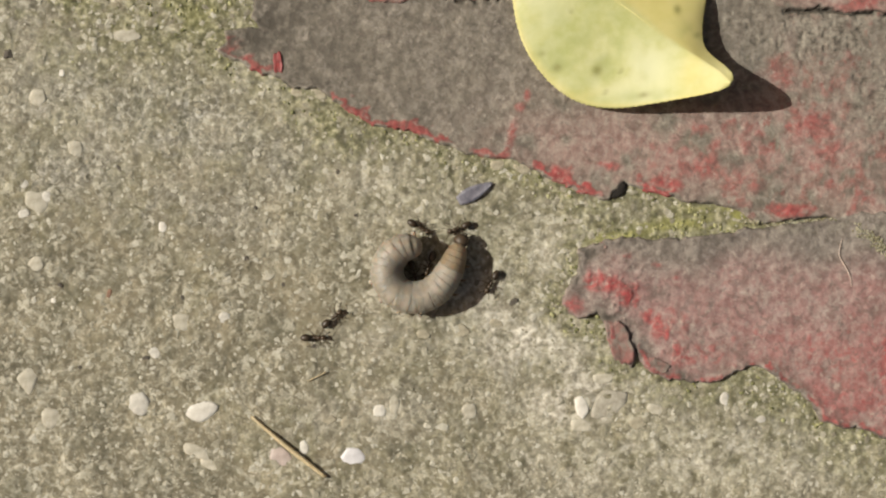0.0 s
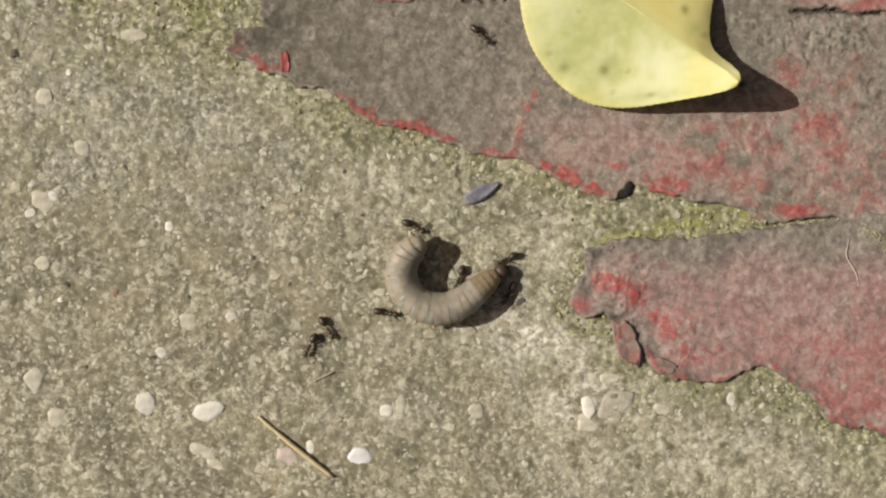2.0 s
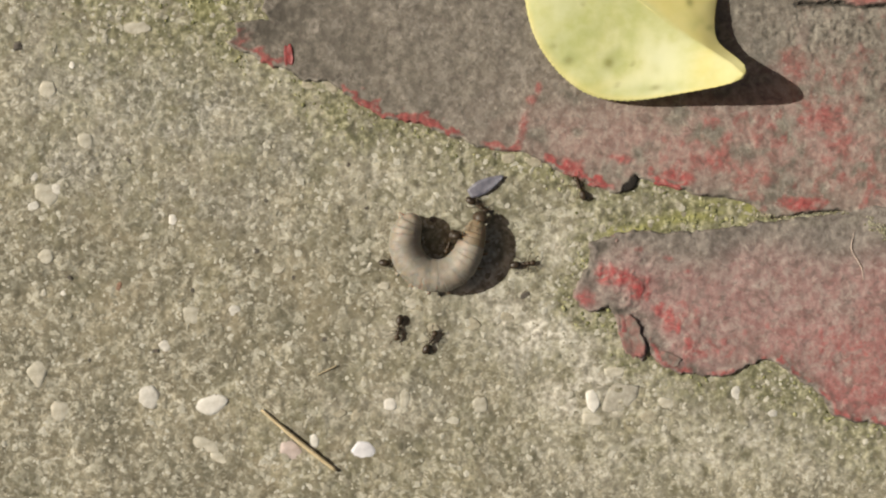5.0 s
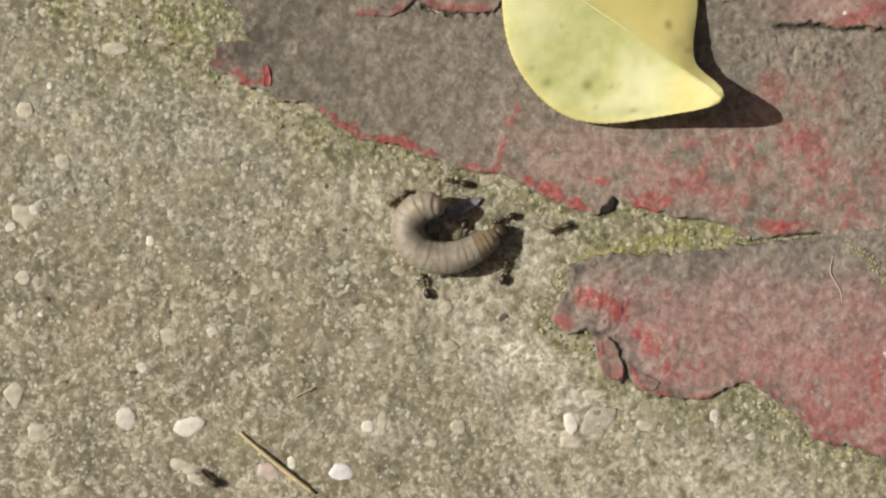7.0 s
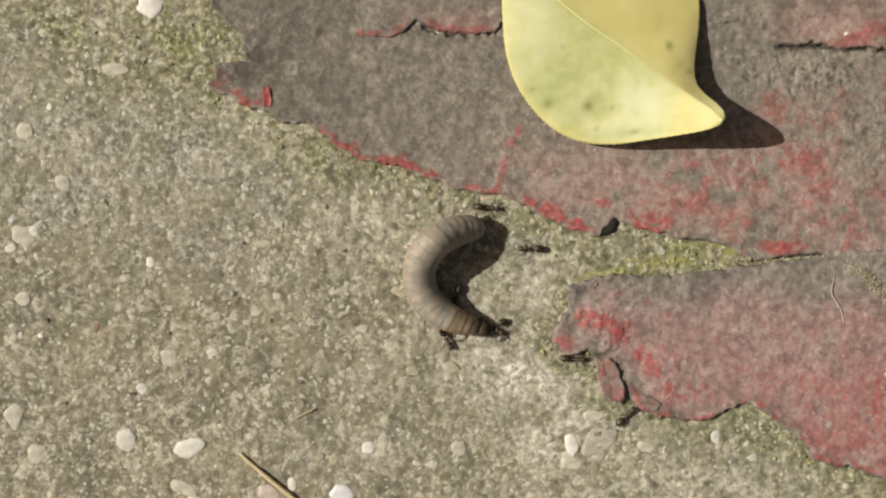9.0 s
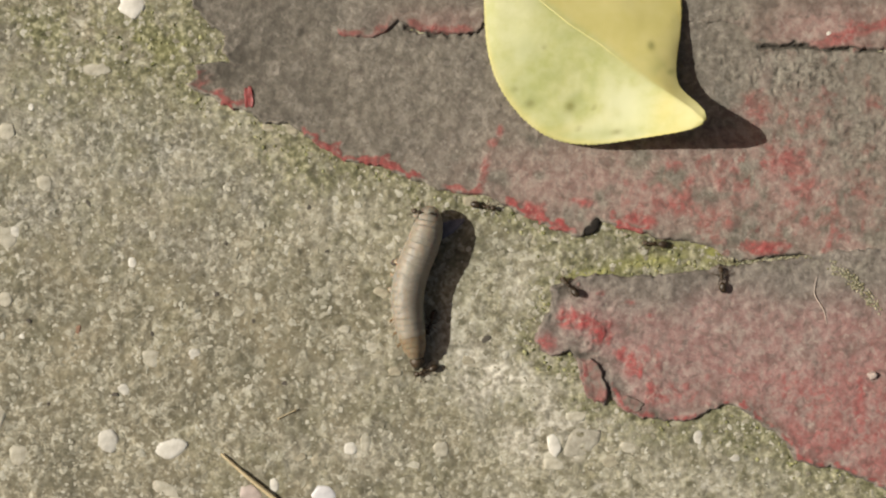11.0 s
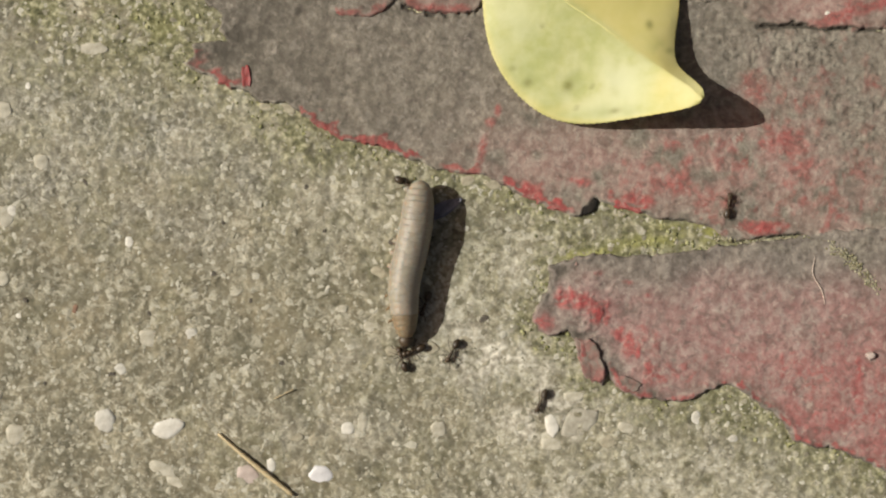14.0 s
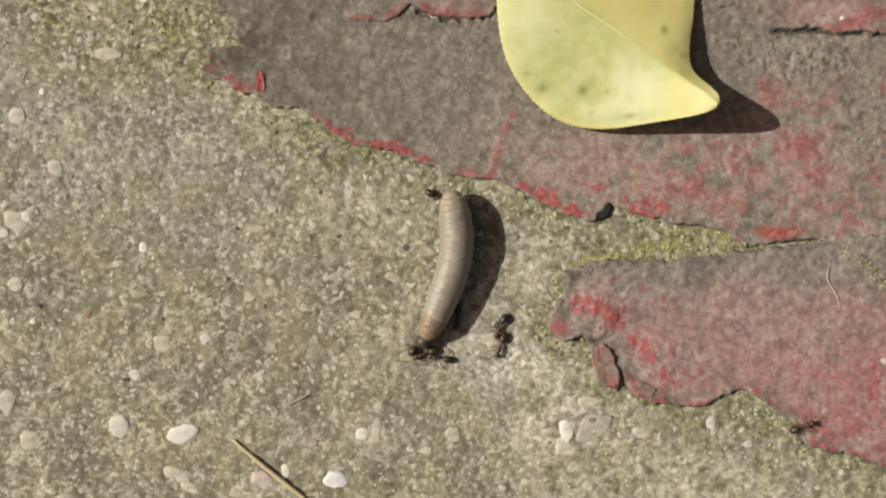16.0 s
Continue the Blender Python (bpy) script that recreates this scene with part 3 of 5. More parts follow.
def wear_upper(x, y, d):
    px = x / UNIT + 784
    reach = (0.8 + 2.0 * smooth(0.3, 0.75, fractal(x, y, 1.5, 4))) * (0.6 + 0.4 * smooth(480, 570, px))
    edge = smooth(1.0, 0.5, d / reach)
    py = 441 - y / UNIT
    run = (smooth(375, 390, px) * smooth(480, 455, px) + smooth(560, 575, px) * smooth(800, 775, px) + 0.75 * smooth(800, 830, px) * smooth(900, 870, px)
           + smooth(918, 930, px) * smooth(1056, 1040, px) + smooth(1095, 1120, px) * smooth(1190, 1170, px)) * (py > 90)
    red = 1.05 * edge * run
    red = np.maximum(red, spots(x, y, [(914, 196, 9, 16, 0, 0.8), (902, 218, 12, 12, 0, 0.8), (888, 262, 13, 36, -12, 0.76), (1060, 322, 34, 10, -10, 0.85), (975, 332, 40, 16, -15, 0.8),
                                       (1375, 402, 44, 15, -4, 1.25), (1412, 398, 26, 9, -8, 0.9), (1368, 155, 36, 44, 10, 0.80), (1420, 250, 70, 44, -20, 0.78), (1450, 300, 50, 36, 0, 0.68),
                                       (1230, 320, 70, 40, 0, 0.66), (1160, 352, 40, 12, -8, 1.0), (1300, 350, 60, 34, 0, 0.68), (1550, 300, 40, 60, 0, 0.58), (1340, 330, 70, 40, 0, 0.52)]))
    faded = spots(x, y, [(1180, 290, 260, 90, 0, 0.9), (1430, 280, 200, 120, 0, 0.95), (1000, 290, 140, 60, -12, 0.7), (1550, 380, 120, 60, 0, 0.8), (1400, 150, 120, 60, 0, 0.5)])
    faded = faded * smooth(0.25, 0.60, fractal(x, y, 3.0, 5))
    dirt_shade = smooth(0.5, 0.0, d) * (1 - np.clip(run, 0, 1)) * smooth(0.35, 0.6, fractal(x, y, 2.0, 6))
    dirt_shade = np.maximum(dirt_shade, 0.9 * spots(x, y, [(566, 22, 8, 14, -20, 1), (975, 107, 5, 5, 0, 0.7), (430, 90, 75, 45, 0, 0.25), (1375, 420, 60, 6, 0, 0.3), (1330, 372, 6, 5, 0, 1)]))
    grime = smooth(900, 480, px + 120 * (fractal(x, y, 7, 3) - 0.5)) * smooth(0.30, 0.62, fractal(x, y, 2.6, 1, 4))
    tip = spots(x, y, [(415, 95, 80, 40, 0, 0.95), (470, 60, 70, 70, 0, 0.8)]) * smooth(0.30, 0.60, fractal(x, y, 1.8, 5, 4))
    dirt_shade = np.maximum(dirt_shade, np.maximum(0.46 * grime, tip))
    red = np.maximum(red, spots(x, y, [(384, 114, 22, 7, 20, 1.0), (412, 131, 24, 8, 24, 1.1), (448, 150, 24, 7, 20, 1.1), (400, 104, 30, 14, 10, 0.55)]))
    veil = smooth(1060, 1130, px) * smooth(210, 260, py + 0.12 * (px - 1100)) + smooth(1300, 1380, px)
    red = np.maximum(red, 0.49 * np.clip(veil, 0, 1) * smooth(0.48, 0.64, fractal(1.5 * x, 0.75 * y, 2.4, 4, 3)))
    below = -inside(x, y, TOP)
    crack = smooth(-0.1, 0.05, below) * smooth(0.85, 0.30, below) * (smooth(1362, 1375, px) + smooth(742, 752, px) * smooth(882, 872, px)) * smooth(0.28, 0.44, fractal(x, y, 2.2, 2))
    rim = smooth(0.5, 0.2, d) * smooth(0.48, 0.60, fractal(x, y, 1.8, 7)) * (px < 1340)
    red = red * (1 - 0.85 * rim)
    rough = spots(x, y, [(1400, 95, 190, 60, 0, 1.0), (1560, 200, 110, 110, 0, 0.8), (1290, 70, 70, 50, 0, 0.8), (1500, 75, 140, 34, 0, 1.0)]) * smooth(0.3, 0.55, fractal(x, y, 3.0, 2))
    pits = smooth(0.68, 0.82, value_noise(x, y, 0.62, 6)) * np.clip(rough, 0, 1)
    rough = np.maximum(rough, 0.9 * rim)
    # the pits are darkened in colour as well as sunk
    return {"red": ragged(x, y, red, sharp=0.21), "faded": np.clip(faded, 0, 1), "dirt_shade": np.clip(np.maximum(np.maximum(dirt_shade * (1 - rim), 0.45 * pits), crack), 0, 1), "rough": np.clip(rough, 0, 1), "sunk": np.maximum(0.4 * pits, crack)}


def wear_lower(x, y, d):
    py, px = 441 - y / UNIT, x / UNIT + 784
    faded = smooth(455, 540, py + 60 * (fractal(x, y, 5, 3) - 0.5)) * smooth(965, 1060, px + 60 * (fractal(x, y, 4, 4) - 0.5))
    faded = faded * (0.62 + 0.38 * smooth(0.3, 0.6, fractal(x, y, 2.6, 5))) * smooth(0.1, 2.0, d + 1.2 * (fractal(x, y, 2.0, 3) - 0.5))
    wash = 0.34 * smooth(520, 780, py + 0.25 * (px - 1300)) * smooth(1120, 1330, px) * smooth(0.22, 0.62, fractal(1.5 * x, 0.8 * y, 3.4, 6, 3))
    red = 0.40 * smooth(500, 640, py) * smooth(1150, 1300, px) + 0.10 * smooth(1380, 1480, px) * smooth(600, 700, py)
    red = np.maximum(red, spots(x, y, [(1038, 524, 20, 18, 0, 0.85), (1090, 554, 16, 20, 0, 0.75), (1072, 532, 28, 11, -18, 1.05), (1170, 600, 60, 40, -20, 0.56), (1230, 655, 60, 34, 0, 0.56), (1180, 660, 40, 30, 0, 0.62), (1104, 558, 9, 20, 0, 1.0), (1128, 592, 20, 10, -40, 0.95), (1150, 600, 8, 16, 0, 0.9), (1146, 618, 20, 16, -20, 0.85), (1180, 650, 12, 26, 10, 0.8)]))
    red = np.maximum(red, spots(x, y, [(1203, 668, 14, 12, 0, 0.75), (1062, 628, 9, 30, 8, 1.0), (1084, 664, 20, 10, -20, 1.0), (1140, 688, 26, 9, -10, 0.9), (990, 572, 32, 20, 20, 0.85), (984, 576, 14, 14, 0, 1.0), (1092, 482, 12, 7, 0, 0.6), (1140, 498, 18, 9, 0, 0.6), (1175, 520, 12, 7, 0, 0.6), (1545, 690, 22, 60, 10, 0.7), (1430, 745, 34, 24, -30, 0.66), (1480, 650, 40, 34, 0, 0.58), (1415, 640, 9, 26, 10, 0.75), (1550, 655, 12, 44, 10, 0.8)]))
    dirt_shade = 0.55 * smooth(0.6, 0.0, d) * smooth(0.42, 0.56, fractal(x, y, 1.5, 6))
    # worn dark patches, plus painted shade in the recess (1056, 590) and gap (1190, 694)
    dirt_shade = np.maximum(dirt_shade, spots(x, y, [(1016, 480, 28, 16, 20, 0.85), (1004, 525, 6, 34, 10, 0.7), (1056, 590, 20, 7, 0, 0.9), (1190, 694, 12, 8, -30, 0.9), (1088, 612, 16, 40, 30, 0.45), (1150, 682, 46, 12, -12, 0.5), (1372, 703, 42, 14, -30, 0.6),
                                         (1320, 682, 24, 8, 0, 0.7), (1120, 455, 120, 10, 0, 0.4), (1240, 455, 90, 12, 0, 0.35), (1520, 595, 18, 26, 0, 0.4)]) * smooth(0.40, 0.52, fractal(x, y, 1.2, 2)))
    sunk = spots(x, y, [(1066, 566, 26, 14, -25, 1.0), (1084, 600, 16, 34, 25, 1.0), (1128, 646, 26, 14, -30, 0.9), (1105, 505, 18, 10, 0, 0.6), (1150, 545, 22, 12, 0, 0.5),
                        (1375, 705, 30, 14, -40, 0.7), (1018, 545, 22, 10, 60, 0.5)]) * smooth(0.25, 0.5, fractal(x, y, 1.6, 6))
    faded = np.maximum(faded * (1 - sunk), spots(x, y, [(992, 572, 30, 22, 0, 0.9), (1078, 644, 22, 34, 10, 0.8), (1140, 680, 40, 16, -10, 0.8), (1230, 696, 50, 12, 0, 0.6)]))
    strips = spots(x, y, [(1064, 628, 12, 34, 8, 1.05), (1082, 660, 24, 14, -20, 1.0), (1138, 688, 28, 10, -10, 0.95), (1225, 702, 26, 7, 10, 0.8)])
    seam = spots(x, y, [(1400, 434, 70, 9, -4, 0.9), (1500, 428, 80, 14, 0, 0.9), (1545, 440, 40, 26, 30, 0.8)]) * smooth(0.32, 0.5, fractal(x, y, 1.8, 3))
    fringe = 0.95 * smooth(1.3, 0.4, d) * smooth(0.44, 0.58, fractal(x, y, 1.7, 5, 3)) * smooth(1090, 1120, px) * smooth(600, 660, py)
    blister = spots(x, y, [(1034, 524, 21, 21, 20, 1.25), (1064, 530, 23, 13, 20, 1.2), (1088, 552, 18, 20, 0, 1.2), (1104, 552, 11, 24, 0, 1.2)]) * smooth(0.30, 0.46, fractal(x, y, 1.2, 4, 3))
    streaks = spots(x, y, [(1128, 584, 12, 9, 30, 1.2), (1143, 600, 8, 22, -20, 1.2), (1160, 622, 7, 14, 0, 1.1), (1176, 648, 8, 18, 10, 1.0), (1196, 664, 10, 9, 0, 0.9)])
    red = np.maximum(np.maximum(red * (1 - 0.8 * sunk), strips), np.maximum(np.maximum(1.1 * blister, streaks), fringe))
    return {"red": np.maximum(ragged(x, y, red * smooth(-0.1, 0.4, d), 0.8, 1), wash * smooth(0.0, 0.8, d)), "faded": np.clip(faded, 0, 1), "dirt_shade": np.clip(dirt_shade, 0, 1), "rough": np.clip(seam, 0, 1), "sunk": np.clip(sunk, 0, 1), "blister": np.clip(blister, 0, 1) * value_noise(x, y, 0.7, 2)}


def wear_top(x, y, d):
    px, py = x / UNIT + 784, 441 - y / UNIT
    edge = smooth(2.2, 0.4, d) * (0.78 * smooth(745, 760, px) * smooth(880, 860, px) + 0.62 * smooth(600, 625, px) * smooth(735, 715, px) + 0.45 * smooth(1390, 1420, px))
    band = np.exp(-((py - (46 - 0.32 * (px - 1470))) / 16) ** 2) * smooth(1440, 1500, px)
    red = np.maximum(np.maximum(edge, 0.85 * band), spots(x, y, [(1500, 36, 24, 12, 0, 0.8), (1545, 12, 40, 18, -10, 0.7), (503, -15, 7, 9, 0, 0.7), (1345, 8, 10, 16, 0, 0.5)]))
    faded = spots(x, y, [(1500, 15, 160, 50, 0, 1.0), (810, 10, 90, 30, 0, 0.7), (1380, 0, 50, 30, 0, 0.6)])
    dirt_shade = smooth(0.5, 0.0, d) * smooth(0.3, 0.5, fractal(x, y, 2.0, 6)) * (0.4 + 0.6 * smooth(1360, 1375, px) + 0.4 * smooth(735, 745, px) * smooth(880, 870, px))
    dirt_shade = np.maximum(dirt_shade, 0.34 * smooth(0.36, 0.60, fractal(x, y, 3.0, 1, 4)))
    rough = spots(x, y, [(1290, -5, 110, 40, 0, 0.7), (1370, 40, 26, 14, 0, 1.0), (1350, 20, 16, 30, 0, 0.9)]) * smooth(0.3, 0.55, fractal(x, y, 2.4, 2))
    sunk = smooth(690, 600, px) + 0.6 * smooth(880, 900, px) * smooth(1372, 1340, px)
    return {"red": ragged(x, y, red), "faded": np.clip(faded, 0, 1), "dirt_shade": np.clip(dirt_shade, 0, 1), "rough": np.clip(rough, 0, 1), "sunk": np.clip(sunk, 0, 1)}


build_coat("paint_coat_upper", UPPER, (320, -200, 1800, 440), UPPER_TOP, COAT_UPPER, "worn grey-brown floor coat with flaking red paint edges", wear_upper, 0.30)
build_coat("paint_coat_lower", LOWER, (960, 395, 1800, 930), LOWER_TOP, COAT_LOWER, "faded pinkish-red floor paint with ragged peeling edge", wear_lower, 0.60)
build_coat("paint_coat_top", TOP, (410, -200, 1800, 80), TOP_TOP, COAT_UPPER, "thicker second floor coat with dark cracked red edge", wear_top, 0.35)


# ---- sand and moss on the concrete ----
def scatter(name, count, size, mat, label, chance, flat=0.5):
    """Many small lumps joined into one mesh; chance(x, y) thins them out."""
    bm = bmesh.new()
    bmesh.ops.create_icosphere(bm, subdivisions=1, radius=1.0)
    base = np.array([v.co[:] for v in bm.verts])
    tris = np.array([[v.index for v in f.verts] for f in bm.faces])
    bm.free()
    x, y = rng.uniform(-72, 72, count * 5), rng.uniform(-44, 44, count * 5)
    ok = rng.random(len(x)) < chance(x, y)
    x, y = x[ok][:count], y[ok][:count]
    k = len(x)
    r = size[0] + (size[1] - size[0]) * rng.random(k) ** 2
    turn = rng.random(k) * 6.283
    v = base[None] * (1 + 0.5 * rng.uniform(-1, 1, (k, len(base), 1)))
    v = v * np.stack([r * rng.uniform(0.7, 1.4, k), r, r * flat], -1)[:, None, :]
    c, s = np.cos(turn)[:, None], np.sin(turn)[:, None]
    co = np.stack([v[..., 0] * c - v[..., 1] * s + x[:, None], v[..., 0] * s + v[..., 1] * c + y[:, None],
                   v[..., 2] + (ground_height(x, y) - r * flat * 0.45)[:, None]], -1).reshape(-1, 3) * MM
    faces = (tris[None] + (np.arange(k) * len(base))[:, None, None]).reshape(-1, 3)
    me = bpy.data.meshes.new(name)
    me.vertices.add(len(co))
    me.vertices.foreach_set("co", co.astype(np.float32).ravel())
    me.loops.add(faces.size)
    me.loops.foreach_set("vertex_index", faces.astype(np.int32).ravel())
    me.polygons.add(len(faces))
    me.polygons.foreach_set("loop_start", np.arange(0, faces.size, 3, dtype=np.int32))
    me.update(calc_edges=True)
    me.polygons.foreach_set("use_smooth", np.full(len(faces), flat > 0.5))
    me.materials.append(mat)
    me.update()
    return tagged(new(name, me), label, name.replace("_", " "), kind="stuff")


def bare(x, y):
    wedge = spots(x, y, [(1180, 425, 160, 26, 0, 1.0), (300, 20, 170, 60, 0, 0.7), (560, 250, 140, 46, -22, 0.8), (300, 230, 200, 60, -14, 0.5)])
    return (np.maximum(inside(x, y, UPPER), inside(x, y, LOWER)) < -0.2) * (1 - 0.75 * wedge)


def mossy(x, y):
    gap = -np.maximum(inside(x, y, UPPER), inside(x, y, LOWER))
    near = smooth(4.0, 0.4, gap) * (gap > 0.1) * 0.5
    patch = spots(x, y, [(300, 30, 150, 70, 0, 0.45), (1180, 425, 140, 24, 0, 1.0), (560, 245, 110, 36, -22, 0.22), (1320, 715, 80, 34, -20, 0.7)])
    return np.maximum(near, patch) * (gap > 0.1) * smooth(0.35, 0.6, fractal(x, y, 2.5, 3))


scatter("sand", 7000, (0.20, 0.60), SAND, "pale and brown sand grains set in concrete", bare, 0.17)
scatter("moss", 6500, (0.14, 0.36), MOSS, "tiny yellow-green moss tufts along the paint edges", mossy, 0.9)


def crumbly(x, y):
    gap = -inside(x, y, UPPER)
    return smooth(1.3, 0.5, gap) * (gap > 0.15) * (x / UNIT + 784 < 1470) * np.maximum(smooth(0.40, 0.55, fractal(x, y, 2.2, 7)), smooth(1300, 1330, x / UNIT + 784))


scatter("crumb", 1000, (0.16, 0.44), CRUMB, "pale crumbs of screed along the broken paint edge", crumbly, 0.55)


# ---- the yellow leaf ----
def build_leaf():
    x, y = leaf_place(230, 0, 5.0)
    leaf = thing("leaf", x, y, UPPER_TOP, "fallen yellow leaf with green spots, arched on the paint", "leaf")
    steps, across = 150, 60
    s = np.linspace(0, 505, steps)[:, None] + np.zeros((1, across))
    v = np.linspace(-1, 1, across)[None, :] + np.zeros((steps, 1))
    wide = leaf_width(s, v)
    tooth = 5.6 * np.abs(np.mod(s / 9.0, 1.0) - 0.5)
    wide = wide + np.abs(v) ** 8 * (tooth - 1.0) * np.clip(wide / 40, 0, 1)
    lx, ly = leaf_place(s, leaf_bow(s) + np.where(v > 0, v * (wide - leaf_bow(s)), v * (wide + leaf_bow(s))), leaf_height(s, v))
    lz = leaf_height(s, v) + 0.5 * (fractal(lx, ly, 7, 2) - 0.5) * smooth(0.0, 0.4, np.abs(v)) - UPPER_TOP + 0.10 * np.cos(s / 15 + np.abs(v) * 5) * np.abs(v) * (1 - np.abs(v))
    spot = spots(lx, ly, [(1035, 157, 8, 9, 0, 0.75), (967, 150, 8, 7, 0, 0.7), (1113, 203, 8, 5, 0, 0.6), (1172, 55, 6, 8, 0, 0.7), (1075, 160, 3, 3, 0, 0.8),
                          (940, 125, 7, 5, 0, 0.4), (1050, 195, 4, 4, 0, 0.5), (990, 55, 4, 4, 0, 0.4), (1205, 100, 8, 5, 30, 0.4)])
    green = spots(lx, ly, [(1030, 125, 50, 40, 0, 0.55), (960, 140, 50, 26, 0, 0.45), (1010, 60, 60, 30, 0, 0.3), (1110, 205, 40, 10, 0, 0.5), (1190, 100, 40, 20, -30, 0.3)])
    green = green * smooth(0.3, 0.65, fractal(lx, ly, 3, 4))
    pale = spots(lx, ly, [(1120, 160, 40, 50, 0, 0.85), (1060, 185, 60, 24, 0, 0.7), (1235, 170, 26, 22, 0, 0.6), (950, 60, 40, 60, 0, 0.5)]) * smooth(0.30, 0.52, fractal(lx, ly, 4.5, 6))
    gold = 0.75 * smooth(0.03, -0.08, v) * smooth(30, 90, s) + 0.45 * smooth(90, 30, s) + 0.5 * smooth(0.90, 0.985, np.abs(v))
    gold = np.clip(np.maximum(gold, spots(lx, ly, [(1192, 165, 20, 44, -15, 0.6), (1215, 195, 40, 12, -10, 0.5), (1000, 205, 70, 12, 18, 0.35)])), 0, 1)
    index = np.arange(steps * across).reshape(steps, across)
    quads = np.stack([index[:-1, :-1], index[:-1, 1:], index[1:, 1:], index[1:, :-1]], -1).reshape(-1, 4)
    me = bpy.data.meshes.new("blade")
    me.from_pydata((np.stack([lx - x, ly - y, lz], -1).reshape(-1, 3) * MM).tolist(), [], quads.tolist())
    for key, values in (("spot", spot), ("green", green), ("pale", pale), ("gold", gold)):
        me.attributes.new(key, "FLOAT", "POINT").data.foreach_set("value", values.astype(np.float32).ravel())
    me.polygons.foreach_set("use_smooth", np.ones(len(me.polygons), bool))
    me.materials.append(LEAF)
    blade = new("blade", me)
    blade.parent = leaf
    solid = blade.modifiers.new("thickness", "SOLIDIFY")
    solid.thickness, solid.offset = 0.00022, -1
    bm = bmesh.new()
    along = np.linspace(8, 540, 50)
    rx, ry = leaf_place(along, leaf_bow(along), leaf_height(np.minimum(along, 505), 0 * along))
    tube(bm, [(a - x, b - y, float(leaf_height(min(q, 505), 0.0)) - UPPER_TOP + 0.05 - max(0, q - 505) * 0.03) for a, b, q in zip(rx, ry, along)],
         [0.10 + 0.0003 * q for q in along], 8)
    part("midrib", bm, MIDRIB, leaf, "raised pale yellow midrib")
    return leaf


build_leaf()


# ---- pebbles and litter ----
def pebble(x, y, rx, ry, turn, mat, label, name="pebble", tall=0.22, lump=0.20, sit=-0.45, group="pebbles in the concrete"):
    mx, my = plan(x, y)
    if name == "pebble":
        rx, ry = rx * 1.17, ry * 1.17
    bm = bmesh.new()
    ball(bm, (0, 0, 0), (rx * UNIT, ry * UNIT, min(rx, ry) * UNIT * tall), Matrix.Rotation(radians(-turn), 3, "Z"), 3, lump, x * 0.013 + y * 0.007)
    shape = random.Random(int(x * 7 + y * 13))
    for k in range(6):
        a = k * math.pi / 3 + shape.uniform(-0.45, 0.45)
        side, cut = Vector((math.cos(a), math.sin(a), shape.uniform(0.0, 0.5))).normalized(), shape.uniform(0.66, 0.98)
        far = max(v.co.dot(side) for v in bm.verts) * cut
        for v in bm.verts:
            over = v.co.dot(side) - far
            if over > 0:
                v.co -= side * over * 0.9
    ob = part(name, bm, mat)
    bed = floor_under(mx, my) - 0.05
    if bed < 0.1:
        bed = float(np.mean([ground_height(mx + a * rx * UNIT * 0.6, my + b * ry * UNIT * 0.6) for a, b in ((0, 0), (1, 0), (-1, 0), (0, 1), (0, -1))]))
    ob.matrix_basis = pose(mx * MM, my * MM, (bed + min(rx, ry) * UNIT * tall * sit) * MM)
    return tagged(ob, label, name, group)


WHITE_LABEL, CREAM_LABEL = "smooth white quartz pebble set in the concrete", "dull cream pebble half buried in the concrete"
for row in ((333, 755, 31, 18, -14), (515, 822, 9, 13, 0), (265, 427, 8, 10, 0),
            (650, 755, 12, 12, 0), (1010, 748, 10, 20, -10),
            (264, -26, 24, 22, 0), (72, 557, 5, 5, 0), (1492, 26, 4, 4, 0), (88, 152, 5, 8, 0)):
    pebble(*row, QUARTZ, WHITE_LABEL)
for row in ((20, 350, 9, 8, 0), (375, 588, 12, 10, 0), (250, 650, 12, 9, 30), (60, 372, 10, 9, 20), (18, 402, 11, 8, 0), (225, 739, 18, 21, 10), (1264, 736, 8, 13, 0), (1328, 773, 9, 7, 0)):
    pebble(*row, PALE, "small greyish-white stone chip set in the concrete")
pebble(475, 838, 22, 16, 20, PINKISH, "pinkish-cream pebble lying under the straw's side")
pebble(1058, 745, 36, 24, -30, SLAB, "flat grey-beige stone flush with the concrete", tall=0.07, lump=0.34, sit=-0.5)
for row in ((600, 838, 24, 16, 8),):
    pebble(*row, BLUISH, "bluish-white quartz pebble set in the concrete")
for row in ((40, 380, 24, 17, 50), (66, 767, 18, 20, 0), (24, 698, 20, 24, -15), (46, 195, 15, 15, 0), (325, 826, 24, 11, 25), (350, 850, 20, 8, 20), (110, 287, 14, 16, 0),
            (205, 86, 24, 11, 0), (40, 492, 17, 12, 0), (298, 595, 17, 17, 0), (810, 757, 14, 15, 0), (688, 576, 12, 9, 0), (455, 515, 12, 7, -20),
            (788, 545, 13, 12, 0), (1050, 697, 20, 9, 0), (1142, 753, 15, 10, 0), (1010, 782, 22, 11, 0), (676, 742, 10, 18, 0), (640, 545, 12, 8, 0)):
    pebble(*row, CREAM, CREAM_LABEL)
